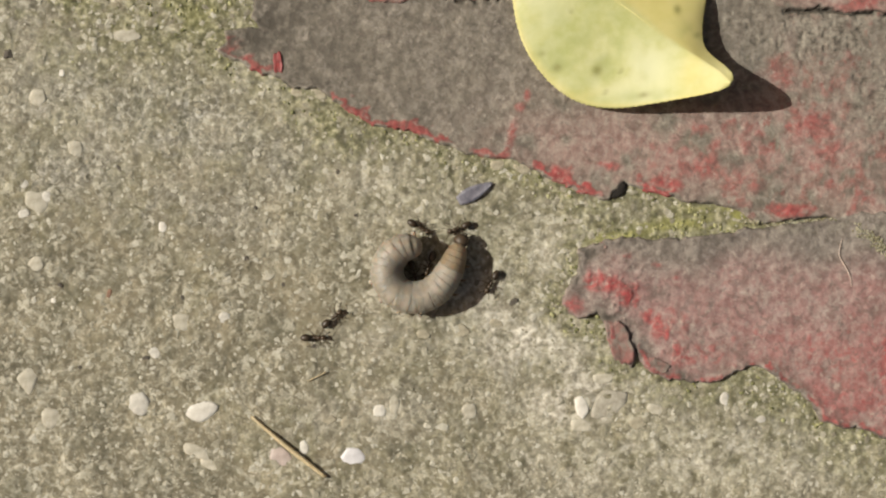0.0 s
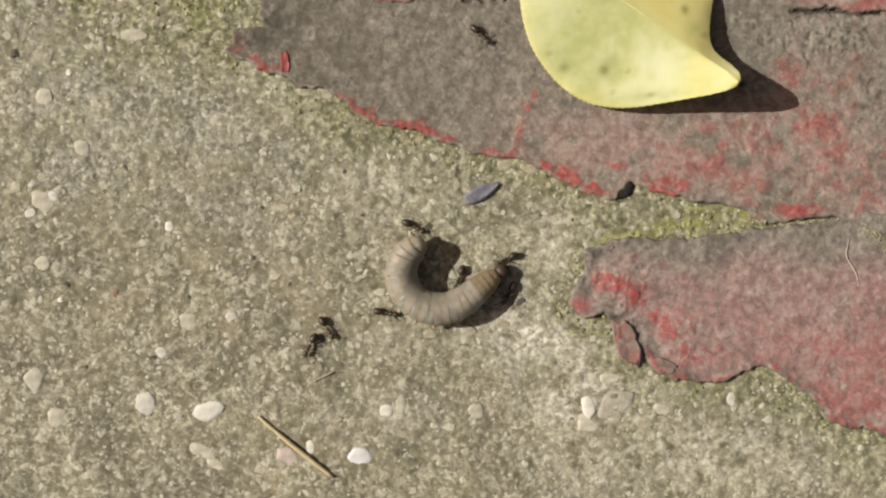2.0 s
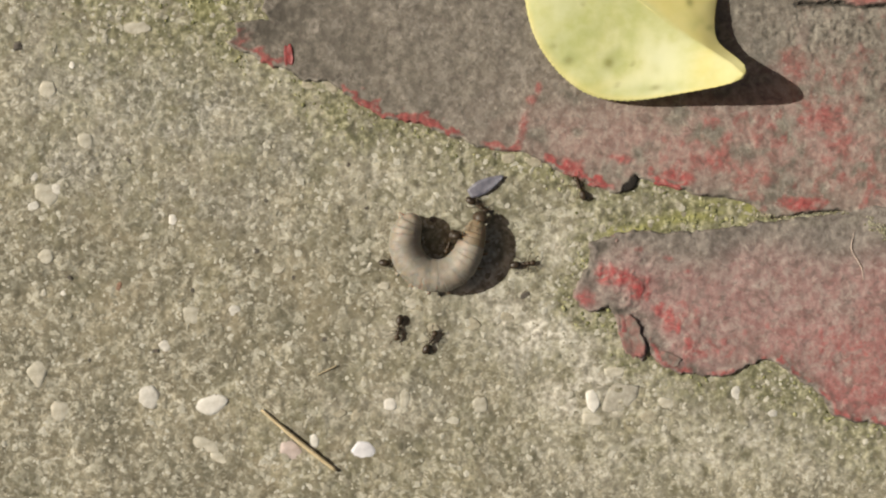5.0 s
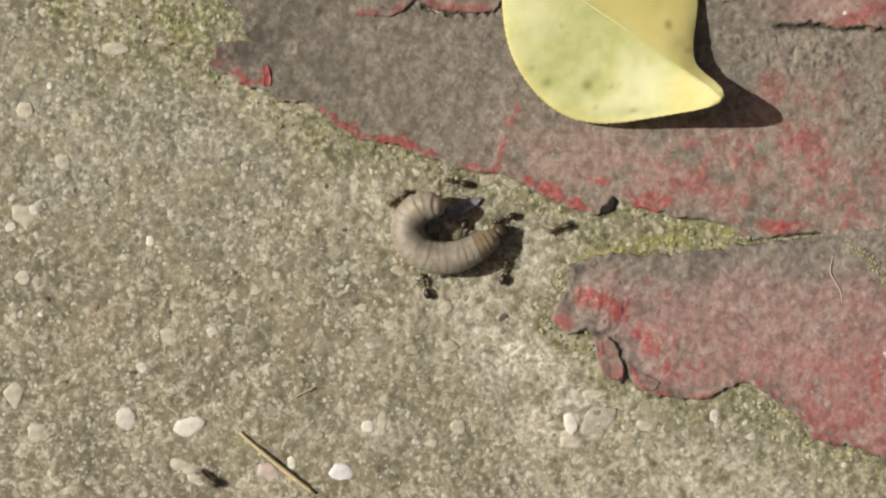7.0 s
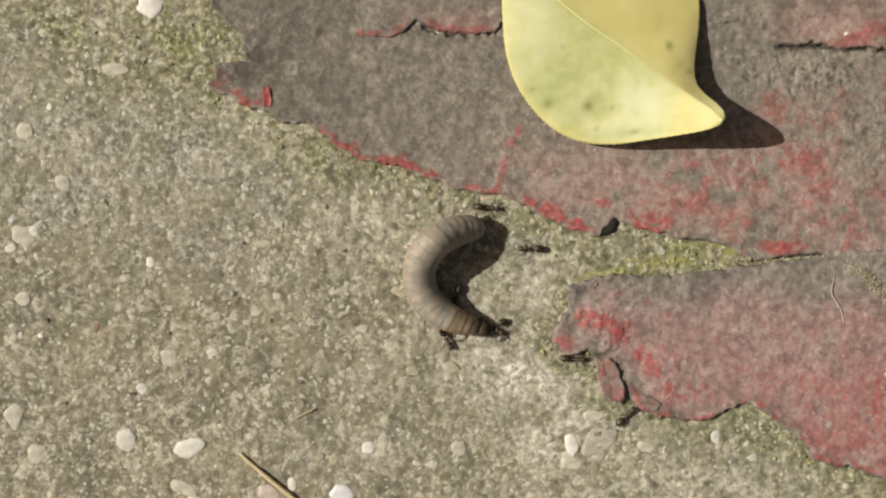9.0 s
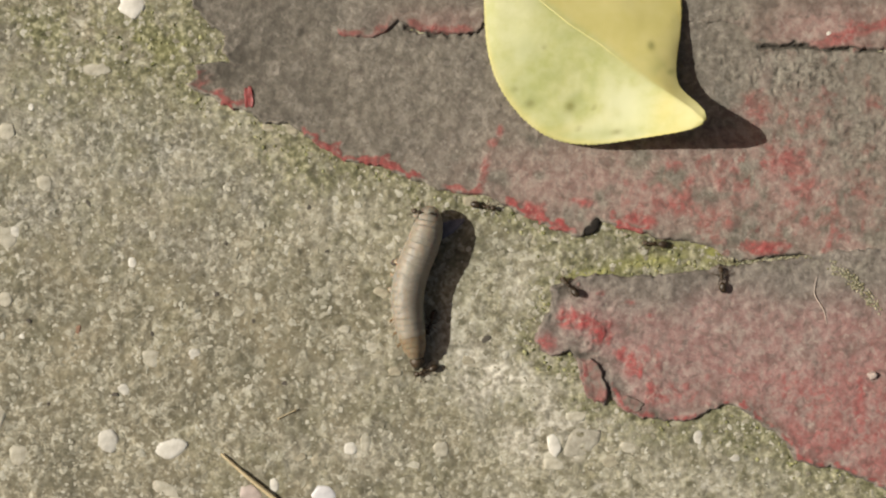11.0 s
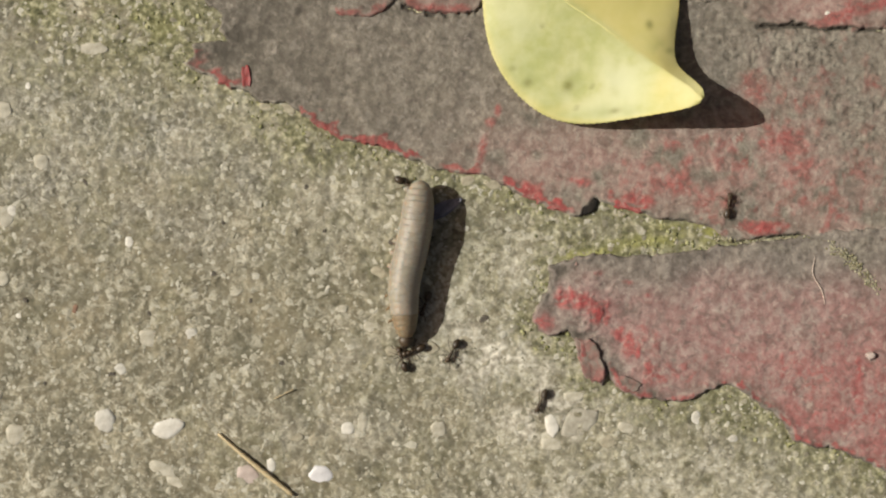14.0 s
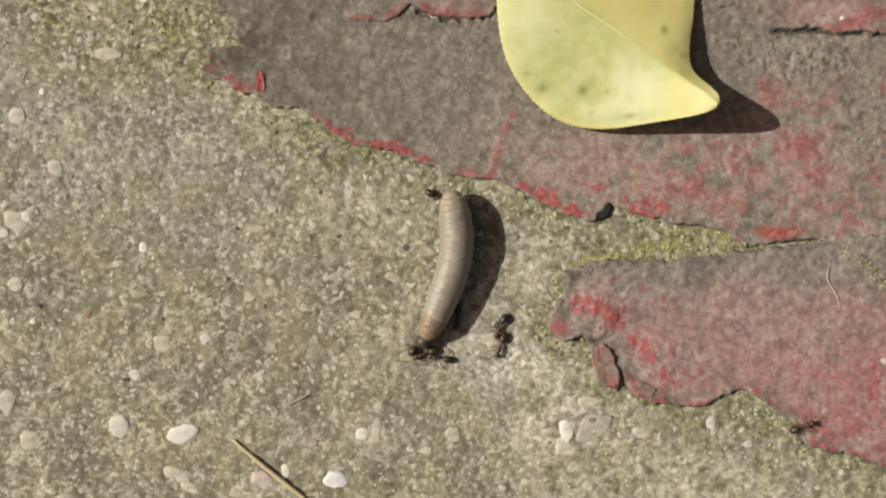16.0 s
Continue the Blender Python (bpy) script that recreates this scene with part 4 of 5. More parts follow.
for row in ((505, 189, 14, 6, 20), (545, 191, 16, 7, 25), (862, 319, 14, 9, 0), (906, 325, 15, 10, 15), (590, 775, 8, 16, 25), (705, 480, 14, 9, 20), (860, 600, 13, 9, 0), (560, 770, 14, 7, 0),
            (799, 614, 14, 12, 0), (1108, 778, 16, 11, 0), (730, 620, 12, 8, 0)):
    pebble(*row, TAN, "dull tan pebble half buried in the concrete")
# the first lump stands in for a dark hole in the concrete
for row in ((-8, 118, 8, 12, 0), (82, 530, 7, 5, 0), (235, 660, 7, 5, 0), (430, 393, 5, 4, 0), (890, 562, 11, 6, -30), (728, 427, 7, 6, 0), (188, 322, 9, 4, 40), (480, 530, 4, 5, 0),
            (535, 640, 6, 5, 0), (578, 330, 4, 5, 0), (300, 553, 4, 5, 0), (415, 483, 5, 5, 0), (118, 676, 4, 4, 0), (610, 408, 5, 4, 0)):
    pebble(*row, GREYSTONE, "small dark grit lump on the concrete", "grit", 0.30, 0.6, -0.3, "dark grit on the concrete")
for row in ((170, 545, 5, 10, 20),):
    pebble(*row, RUST, "small rust-brown grit lump on the concrete", "grit", 0.25, 0.6, -0.3, "dark grit on the concrete")
pebble(1567, 625, 8, 7, 0, PINKISH, "small pinkish-white pebble lying on faded red paint", "pebble", 0.8, 0.2, 0.5, "litter")
# a black lump added for the shaded notch in the paint edge
pebble(1072, 365, 23, 14, -40, NOTCH_SHADE, "black lump put in for the shaded notch in the paint's edge", "seed_husk", 0.45, 0.15, 0.25, "litter")


def flake(x, y, rx, ry, turn, tilt, curl, mat, label):
    """A thin chip of paint, lifted along its far edge."""
    mx, my = plan(x, y)
    shape = random.Random(int(x * 3 + y))
    bm = bmesh.new()
    rows, around = [], 28
    rim = [0.88 + 0.10 * math.sin(2 * a + x) + shape.uniform(-0.13, 0.13) for a in (2 * math.pi * k / around for k in range(around))]
    for ring in (0.25, 0.6, 0.85, 1.0):
        row = []
        for k in range(around):
            a = 2 * math.pi * k / around
            wide = rim[k] * ring / (abs(math.cos(a)) ** 4 + abs(math.sin(a)) ** 4) ** 0.25
            u, v = wide * math.cos(a), wide * math.sin(a)
            lift = tilt * (u + 1) / 2 + curl * u * u + 0.10 * noise.noise(Vector((u * 1.7 + x, v * 1.7, 0.3)))
            row.append(bm.verts.new((u * rx * UNIT * MM, v * ry * UNIT * MM, lift * MM)))
        rows.append(row)
    bm.faces.new(rows[0])
    for a, b in zip(rows, rows[1:]):
        for k in range(around):
            bm.faces.new((a[k], b[k], b[(k + 1) % around], a[(k + 1) % around]))
    ob = part("paint_flake", bm, mat)
    ob.matrix_basis = pose(mx * MM, my * MM, (floor_under(mx, my) + 0.04) * MM, 0, 0, -turn)
    thick = ob.modifiers.new("thickness", "SOLIDIFY")
    thick.thickness, thick.offset = 0.00016, -1
    return tagged(ob, label, "paint flake", "loose paint flakes")


flake(473, 137, 8, 22, -5, 0.03, 0.02, FLAKE_RED, "bright red chip of floor paint on grey coat")
flake(1077, 634, 20, 46, -16, 0.20, 0.10, FLAKE_BROWN, "red-brown paint flake lifting at one edge")
flake(1143, 676, 24, 13, 24, 0.05, 0.03, FLAKE_BROWN, "red-brown paint flake along the peeled edge")
flake(1047, 462, 7, 6, 0, 0.20, 0.10, FLAKE_BROWN, "small dark paint flake curled at the edge")


def build_petal():
    x, y = plan(822, 367)
    bm = bmesh.new()
    n = 14
    rows = []
    for i in range(n):
        t = i / (n - 1)
        half = 1.22 * math.sin(math.pi * min(1, 0.12 + 0.88 * t)) ** 0.7 * (1 - 0.35 * t)
        rows.append([bm.verts.new(((t - 0.5) * 5.7 * MM, k * half * MM, (0.22 + 0.10 * k * k + 0.12 * t) * MM)) for k in (-1, -0.5, 0, 0.5, 1)])
    for a, b in zip(rows, rows[1:]):
        for i in range(4):
            bm.faces.new((a[i], b[i], b[i + 1], a[i + 1]))
    ob = part("petal", bm, PETAL)
    ob.matrix_basis = pose(x * MM, y * MM, 0.05 * MM, 0, 0, 28)
    m = ob.modifiers.new("thickness", "SOLIDIFY")
    m.thickness = 0.00012
    tagged(ob, "dry mauve-grey petal lying on the concrete", "petal", "litter")


build_petal()


def strand(name, points, radii, mat, label, category, lift):
    """A thin bent strand along plan points, resting on what lies under it."""
    mm = [plan(*p) for p in points]
    x, y = mm[0]
    fine = []
    for (ax, ay), (bx, by) in zip(mm, mm[1:]):
        for i in range(6):
            t = i / 6
            px, py = ax + (bx - ax) * t, ay + (by - ay) * t
            fine.append((px - x, py - y, lift + 0.03 * math.sin(3.1 * len(fine))))
    fine.append((mm[-1][0] - x, mm[-1][1] - y, lift))
    for _ in range(8):
        fine = [fine[0]] + [tuple((a + 2 * b + c) / 4 for a, b, c in zip(p, q, r)) for p, q, r in zip(fine, fine[1:], fine[2:])] + [fine[-1]]
    base = max(floor_under(*p) for p in mm)
    bm = bmesh.new()
    tube(bm, fine, np.interp(np.linspace(0, 1, len(fine)), np.linspace(0, 1, len(radii)), radii), 8)
    ob = part(name, bm, mat)
    ob.matrix_basis = pose(x * MM, y * MM, base * MM)
    return tagged(ob, label, category, "litter")


strand("straw", [(424, 764), (470, 804), (512, 838), (556, 872)], [0.20, 0.32, 0.36, 0.26], STRAW, "short piece of dry tan straw on the concrete", "straw", 0.36)
strand("straw_chip", [(522, 703), (556, 686)], [0.06, 0.09], STRAW, "tiny sliver of dry straw on the concrete", "straw", 0.10)
strand("fibre", [(1470, 452), (1463, 482), (1474, 498), (1484, 515), (1487, 537)], [0.04, 0.07, 0.08, 0.07, 0.04], HAIR, "pale curved fibre lying on faded red paint", "fibre", 0.14)
def moss_strip(points, wide, count, label):
    """A low ragged cushion of moss along plan points."""
    mm = [plan(*p) for p in points]
    x0, y0 = mm[0]
    dice = random.Random(int(points[0][0]))
    bm = bmesh.new()
    for _ in range(count):
        t = dice.random() * (len(mm) - 1)
        k = min(int(t), len(mm) - 2)
        (ax, ay), (bx, by) = mm[k], mm[k + 1]
        x = ax + (bx - ax) * (t - k) + dice.gauss(0, wide * 0.45)
        y = ay + (by - ay) * (t - k) + dice.gauss(0, wide * 0.45)
        r = dice.uniform(0.08, 0.24)
        ball(bm, (x - x0, y - y0, floor_under(x, y) - 0.02), (r * dice.uniform(0.8, 1.4), r, r * 0.8), None, 1, 0.3, dice.random() * 9)
    ob = part("moss_strip", bm, DRY_MOSS)
    ob.matrix_basis = pose(x0 * MM, y0 * MM, 0)
    return tagged(ob, label, "moss", "litter")


moss_strip([(1496, 436), (1526, 452), (1549, 476), (1580, 506)], 1.0, 260, "thin yellow-green moss strip in a crack of the paint")
moss_strip([(1296, 420), (1340, 427), (1400, 421), (1462, 416)], 0.42, 200, "thin moss seam between two coats of paint")


# ---- the grub ----
RINGS = 24


def grub_radius(s):
    return np.interp(s, [0.0, 0.05, 0.13, 0.28, 0.55, 0.72, 0.86, 0.95, 1.0], [1.60, 2.05, 2.38, 2.52, 2.52, 2.38, 2.08, 1.72, 1.35])


def build_grub():
    grub = thing("grub", 0, 0, 0, "plump grey-beige cutworm grub on concrete", "grub")
    rings = []
    for k in range(RINGS):
        s = (k + 0.5) / RINGS
        reach = 1.48 if k < 21 else 1.2
        bm = bmesh.new()
        rows, sides = [], 40
        for i in range(15):
            u = -1 + 2 * i / 14
            blunt = 2.2 if (k == 0 and u < 0) or (k == RINGS - 1 and u > 0) else 13
            swell = max(0.02, 1 - abs(u) ** blunt) ** 0.5 * (0.988 + 0.006 * math.sin(k * 2.4))
            row = []
            for j in range(sides):
                a = 2 * math.pi * j / sides
                fold = 1 + 0.026 * noise.noise(Vector((u * 1.3 + k * 5, math.cos(a) * 2.2, math.sin(a) * 2.2)))
                r = float(grub_radius(np.clip(s + u * reach / 24, 0, 1))) * swell * fold
                row.append(bm.verts.new((u * reach * MM, r * math.cos(a) * MM, r * math.sin(a) * 0.94 * MM)))
            rows.append(row)
        for a, b in zip(rows, rows[1:]):
            for j in range(sides):
                bm.faces.new((a[j], b[j], b[(j + 1) % sides], a[(j + 1) % sides]))
        bm.faces.new(rows[0])
        bm.faces.new(rows[-1][::-1])
        ring = part("body_ring", bm, SKIN if k < 20 else SKIN_BROWN, grub)
        if k in (17, 19, 21):
            for side in (-1, 1):
                bm = bmesh.new()
                r = float(grub_radius(s))
                tube(bm, [(0.1, side * 0.55, -r * 0.80), (0.35, side * 0.95, -r - 0.25), (0.75, side * 0.75, -r - 0.75)], [0.28, 0.17, 0.04], 8)
                part("leg", bm, CLAW, ring, "short amber jointed leg")
        if k in (0, 7, 9, 11, 13):
            for side in (-1, 1):
                bm = bmesh.new()
                r = float(grub_radius(s))
                tube(bm, [(0, side * 0.7, -r * 0.75), (0, side * 0.95, -r - 0.05), (0, side * 1.0, -r - 0.3)], [0.5, 0.36, 0.30], 10)
                part("proleg", bm, SKIN, ring, "soft stubby proleg")
        rings.append(ring)
    bm = bmesh.new()
    ball(bm, (0.35, 0, 0), (1.0, 1.15, 1.05), None, 3, 0.06, 3)
    head = part("head", bm, HEAD_SHELL, grub, "glossy brown head capsule")
    for side in (-1, 1):
        bm = bmesh.new()
        tube(bm, [(1.1, side * 0.4, -0.3), (1.45, side * 0.28, -0.42), (1.65, side * 0.05, -0.45)], [0.26, 0.18, 0.04], 8)
        part("jaw", bm, ANT_DARK, head, "dark pincer jaw")
    rings.append(head)
    return rings


GRUB_RINGS = build_grub()


# ---- the ants ----
def build_ant():
    ant = thing("ant", 0, 0, 0, "small dark brown ant", "ant", "ants round the grub")
    ant.scale = (1.05, 1.05, 1.05)
    bm = bmesh.new()
    ball(bm, (1.28, 0, 0.62), (0.44, 0.40, 0.30), Matrix.Rotation(radians(22), 3, "Y"), 2, 0.05)
    ball(bm, (1.66, 0.12, 0.45), (0.16, 0.06, 0.05), Matrix.Rotation(radians(-24), 3, "Z"), 1)
    ball(bm, (1.66, -0.12, 0.45), (0.16, 0.06, 0.05), Matrix.Rotation(radians(24), 3, "Z"), 1)
    head = part("head", bm, ANT_BROWN, ant)
    for side in (-1, 1):
        bm = bmesh.new()
        tube(bm, [(1.45, side * 0.16, 0.72), (1.72, side * 0.62, 0.98), (2.25, side * 0.82, 0.55)], [0.05, 0.055, 0.06], 6)
        part("antenna", bm, ANT_BROWN, head, "elbowed feeler")
    bm = bmesh.new()
    ball(bm, (0.62, 0, 0.68), (0.42, 0.27, 0.28), None, 2, 0.05)
    ball(bm, (0.12, 0, 0.62), (0.40, 0.22, 0.23), None, 2, 0.05)
    part("thorax", bm, ANT_BROWN, ant)
    bm = bmesh.new()
    ball(bm, (-0.36, 0, 0.62), (0.12, 0.13, 0.22), None, 1)
    tube(bm, [(-0.15, 0, 0.55), (-0.36, 0, 0.52), (-0.6, 0, 0.56)], [0.09, 0.09, 0.10], 6)
    part("waist", bm, ANT_BROWN, ant)
    bm = bmesh.new()
    ball(bm, (-1.22, 0, 0.66), (0.78, 0.52, 0.48), Matrix.Rotation(radians(-6), 3, "Y"), 3, 0.03)
    part("gaster", bm, ANT_DARK, ant, "glossy near-black abdomen")
    for side in (-1, 1):
        for at, spread in ((0.62, 0.75), (0.32, 0.05), (0.02, -0.85)):
            hip = Vector((at, side * 0.2, 0.5))
            bm = bmesh.new()
            knee = Vector((spread * 0.6, side * 0.72, 0.38))
            foot = Vector((spread * 1.2, side * 1.1, -0.38))
            toe = Vector((spread * 1.4, side * 1.22, -0.47))
            tube(bm, [(0, 0, 0), knee * 0.5 + Vector((0, 0, 0.06)), knee, foot, toe], [0.052, 0.056, 0.04, 0.03, 0.02], 6)
            leg = part("leg", bm, ANT_BROWN, ant)
            leg.location = hip * MM
    return ant


def legs_of(ant):
    return [o for o in ant.children if o.name.startswith("leg")]


# ---- what moves ----
STEPS = np.round(np.arange(0, 16.01, 0.1), 1)


def glide(t, rows):
    """Values of rows at t: smooth, and never past the rows' own values."""
    rows = np.array(rows, float)
    ts, v = rows[:, 0], rows[:, 1:]
    slope = np.zeros_like(v)
    d = np.diff(v, axis=0) / np.diff(ts)[:, None]
    same = d[1:] * d[:-1] > 0
    slope[1:-1] = np.where(same, 2 * d[1:] * d[:-1] / np.where(same, d[1:] + d[:-1], 1), 0)
    k = int(np.clip(np.searchsorted(ts, t, "right") - 1, 0, len(ts) - 2))
    h = ts[k + 1] - ts[k]
    u = min(max((t - ts[k]) / h, 0), 1)
    return ((2 * u ** 3 - 3 * u ** 2 + 1) * v[k] + (u ** 3 - 2 * u ** 2 + u) * h * slope[k]
            + (-2 * u ** 3 + 3 * u ** 2) * v[k + 1] + (u ** 3 - u ** 2) * h * slope[k + 1])


def grub_line(x, y, heading, b1, b2, b3, b4, length):
    """The grub's bent axis: place and heading at each ring and at the head; four bends from tail to head."""
    g = np.linspace(0, 1, 161)
    k = np.interp(g, [0, 0.125, 0.375, 0.625, 0.875, 1], [b1, b1, b2, b3, b4, b4]) * 4
    h = np.concatenate([[0], np.cumsum((k[1:] + k[:-1]) / 2 * np.diff(g))])
    h = h - h[80] + heading
    a = np.radians(h)
    px = np.concatenate([[0], np.cumsum((np.cos(a[1:]) + np.cos(a[:-1])) / 2 * length / 160)])
    py = np.concatenate([[0], np.cumsum((np.sin(a[1:]) + np.sin(a[:-1])) / 2 * length / 160)])
    px, py = px - px[80] + x, py - py[80] + y
    s = (np.arange(RINGS) + 0.5) / RINGS * 0.95
    line = [(float(np.interp(q, g, px)), float(np.interp(q, g, py)), float(np.interp(q, g, h)), float(grub_radius(q))) for q in s]
    line.append((float(px[-4]), float(py[-4]), float(h[-4]), 1.25))
    return line


def move_grub():
    # seconds, place of the middle in mm, heading, four bends in degrees, length in mm
    bent = [
        (0.0, -6.13, -9.24, -5, 97, 91, 67, 7, 23.8),
        (0.5, -4.85, -9.52, 7, 121, 82, 47, 22, 22.3),
        (1.0, -4.39, -9.58, 13, 94, 82, 47, -8, 21.6),
        (1.5, -4.46, -9.97, 7, 96, 90, 56, -27, 23.5),
        (2.0, -4.53, -10.77, -13, 79, 66, 57, -10, 24.4),
        (2.5, -5.29, -10.51, -10, 88, 69, 75, 23, 23.4),
        (3.0, -5.72, -10.21, -9, 73, 77, 77, 4, 23.1),
        (3.5, -5.77, -10.05, -8, 69, 77, 75, 8, 23.0),
        (4.0, -5.35, -9.82, 9, 73, 79, 93, -5, 20.8)]
    opening = [
        (6.3, -1.72, -2.09, -10, 43, 41, 34, -11, 24.7),
        (6.5, -1.66, -1.76, -14, 40, 33, 32, -2, 24.2),
        (6.7, -2.27, -0.80, -14, 72, 42, 33, 18, 23.4),
        (7.0, -2.07, -0.98, -19, 108, 81, 40, 16, 23.0),
        (7.3, -1.90, -0.95, -19, 103, 81, 42, 16, 23.1),
        (7.5, -1.96, -0.97, -19, 108, 82, 39, 10, 23.2),
        (7.7, -2.53, -1.33, -28, 102, 76, 53, -3, 23.6),
        (8.0, -3.75, -1.40, -62, 74, 60, 72, 2, 24.4),
        (8.5, -2.75, -2.17, -76, 36, 64, 54, 6, 23.2),
        (9.0, -3.49, -1.21, -86, 38, 59, 60, 12, 25.2),
        (9.2, -3.13, -1.21, -83, 41, 59, 62, 0, 25.2)]
    stretched = [
        (11.3, -2.42, -2.39, -102, -31, 13, 23, -6, 22.0),
        (11.5, -2.45, -2.39, -103, -31, 12, 23, -6, 22.0),
        (12.5, -2.52, -2.21, -101, -18, 4, 18, 3, 22.6),
        (14.0, -2.17, -2.04, -103, -3, -9, 22, -4, 22.3),
        (14.5, -2.40, -1.70, -102, 0, -9, 16, 2, 22.3),
        (15.0, -2.54, -1.04, -102, 5, -9, 10, 7, 22.4),
        (15.2, -2.60, -1.20, -102, 5, -9, 9, 7, 22.4),
        (15.3, -0.10, -1.80, -104, 0, -16, 0, 6, 21.8),
        (15.5, 1.98, -2.03, -105, -4, -22, -7, 6, 21.2),
        (16.0, 2.07, -2.40, -107, -6, -25, -2, -4, 21.8)]
    rows = bent + [(4.2, -5.2, -9.6, 8, 72, 78, 92, -5, 20.8)] + opening + stretched
    # seconds, how far the tail is lifted, the back arched and the front end raised, in mm
    lifts = [(0, 1.4, 0, 0.6), (2, 2.0, 0, 0.2), (3.5, 1.5, 0, 0.6), (4, 1.5, 0, 1.3), (4.2, 1.5, 0, 1.3), (6.3, 1.0, 0, 0.2), (7, 2.6, 0, 0.4), (7.7, 2.6, 0, 0.4),
             (8.5, 0.6, 2.2, 0), (9.2, 0, 2.8, 0), (11.3, 1.2, 0.5, 0), (16, 1.0, 0.5, 0.2)]
    tracks = [[] for _ in GRUB_RINGS]
    for t in STEPS:
        line = grub_line(*glide(t, rows))
        up, hump, front = glide(t, lifts)

        def height_at(q):
            return float(up * max(0, 1 - q / 0.3) ** 1.5 + hump * math.exp(-((q - 0.30) / 0.16) ** 2) + front * smooth(0.5, 0.9, q))

        for k, (x, y, h, r) in enumerate(line):
            s = min(1, (k + 0.5) / RINGS)
            raise_by = height_at(s)
            steep = math.degrees(math.atan((height_at(s - 0.02) - height_at(s + 0.02)) / 0.04 / 24))
            roll = -52 if k < RINGS else -40
            tracks[k].append((float(t), pose(x * MM, y * MM, (r * 0.94 + 0.1 + raise_by) * MM, roll, steep, h)))
    for ring, track in zip(GRUB_RINGS, tracks):
        walk(ring, track)
    return rows


def over_grub(x, y, line):
    """How high the grub's back stands at a place, in mm; 0 beside it."""
    top = 0.0
    for gx, gy, _, r in line[::2]:
        d = (x - gx) ** 2 + (y - gy) ** 2
        if d < r * r * 0.8:
            top = max(top, 0.94 * r + 0.1 + math.sqrt(r * r - d))
    return top


def move_ant(ant, route, lines, start_turn=0.0, hold=None, below=False):
    """Walk an ant along a route of seconds and places in mm: it faces the way it goes, and its legs step as it runs."""
    places = np.array([glide(t, route) for t in np.append(STEPS, 16.1)])
    heading, rows, swings = None, [], [[] for _ in range(6)]
    for k, t in enumerate(STEPS):
        go = places[min(k + 1, len(places) - 1)] - places[max(k - 1, 0)]
        pace = float(np.hypot(*go)) / 0.2
        want = math.degrees(math.atan2(go[1], go[0])) if pace > 3 else (start_turn if heading is None else heading)
        if hold and pace < 9:
            want = hold
        heading = want if heading is None else heading + max(-70, min(70, (want - heading + 180) % 360 - 180)) * (0.9 if pace > 3 else 0.3)
        x, y = places[k]
        way = Vector((math.cos(radians(heading)), math.sin(radians(heading))))
        front, back = floor_under(x + way.x * 1.3, y + way.y * 1.3, below), floor_under(x - way.x * 1.3, y - way.y * 1.3, below)
        tilt = max(-40, min(40, -math.degrees(math.atan2(front - back, 2.6))))
        z = max((front + back) / 2, floor_under(x, y, below), over_grub(x, y, lines[k]))
        rows.append((float(t), Matrix.Translation((x * MM, y * MM, z * MM)) @ pose(0, 0, 0, 0, 0, heading) @ pose(0, 0, 0, 0, tilt, 0)))
        for leg in range(6):
            size = 20 * min(1, pace / 12) + 2
            swings[leg].append(size * (1 if (k + leg) % 2 else -1))
    walk(ant, rows)
    for leg, angles in zip(legs_of(ant), swings):
        at = leg.location.copy()
        walk(leg, [(float(t), Matrix.Translation(at) @ pose(0, 0, 0, 0, 0, a)) for t, a in zip(STEPS, angles)])


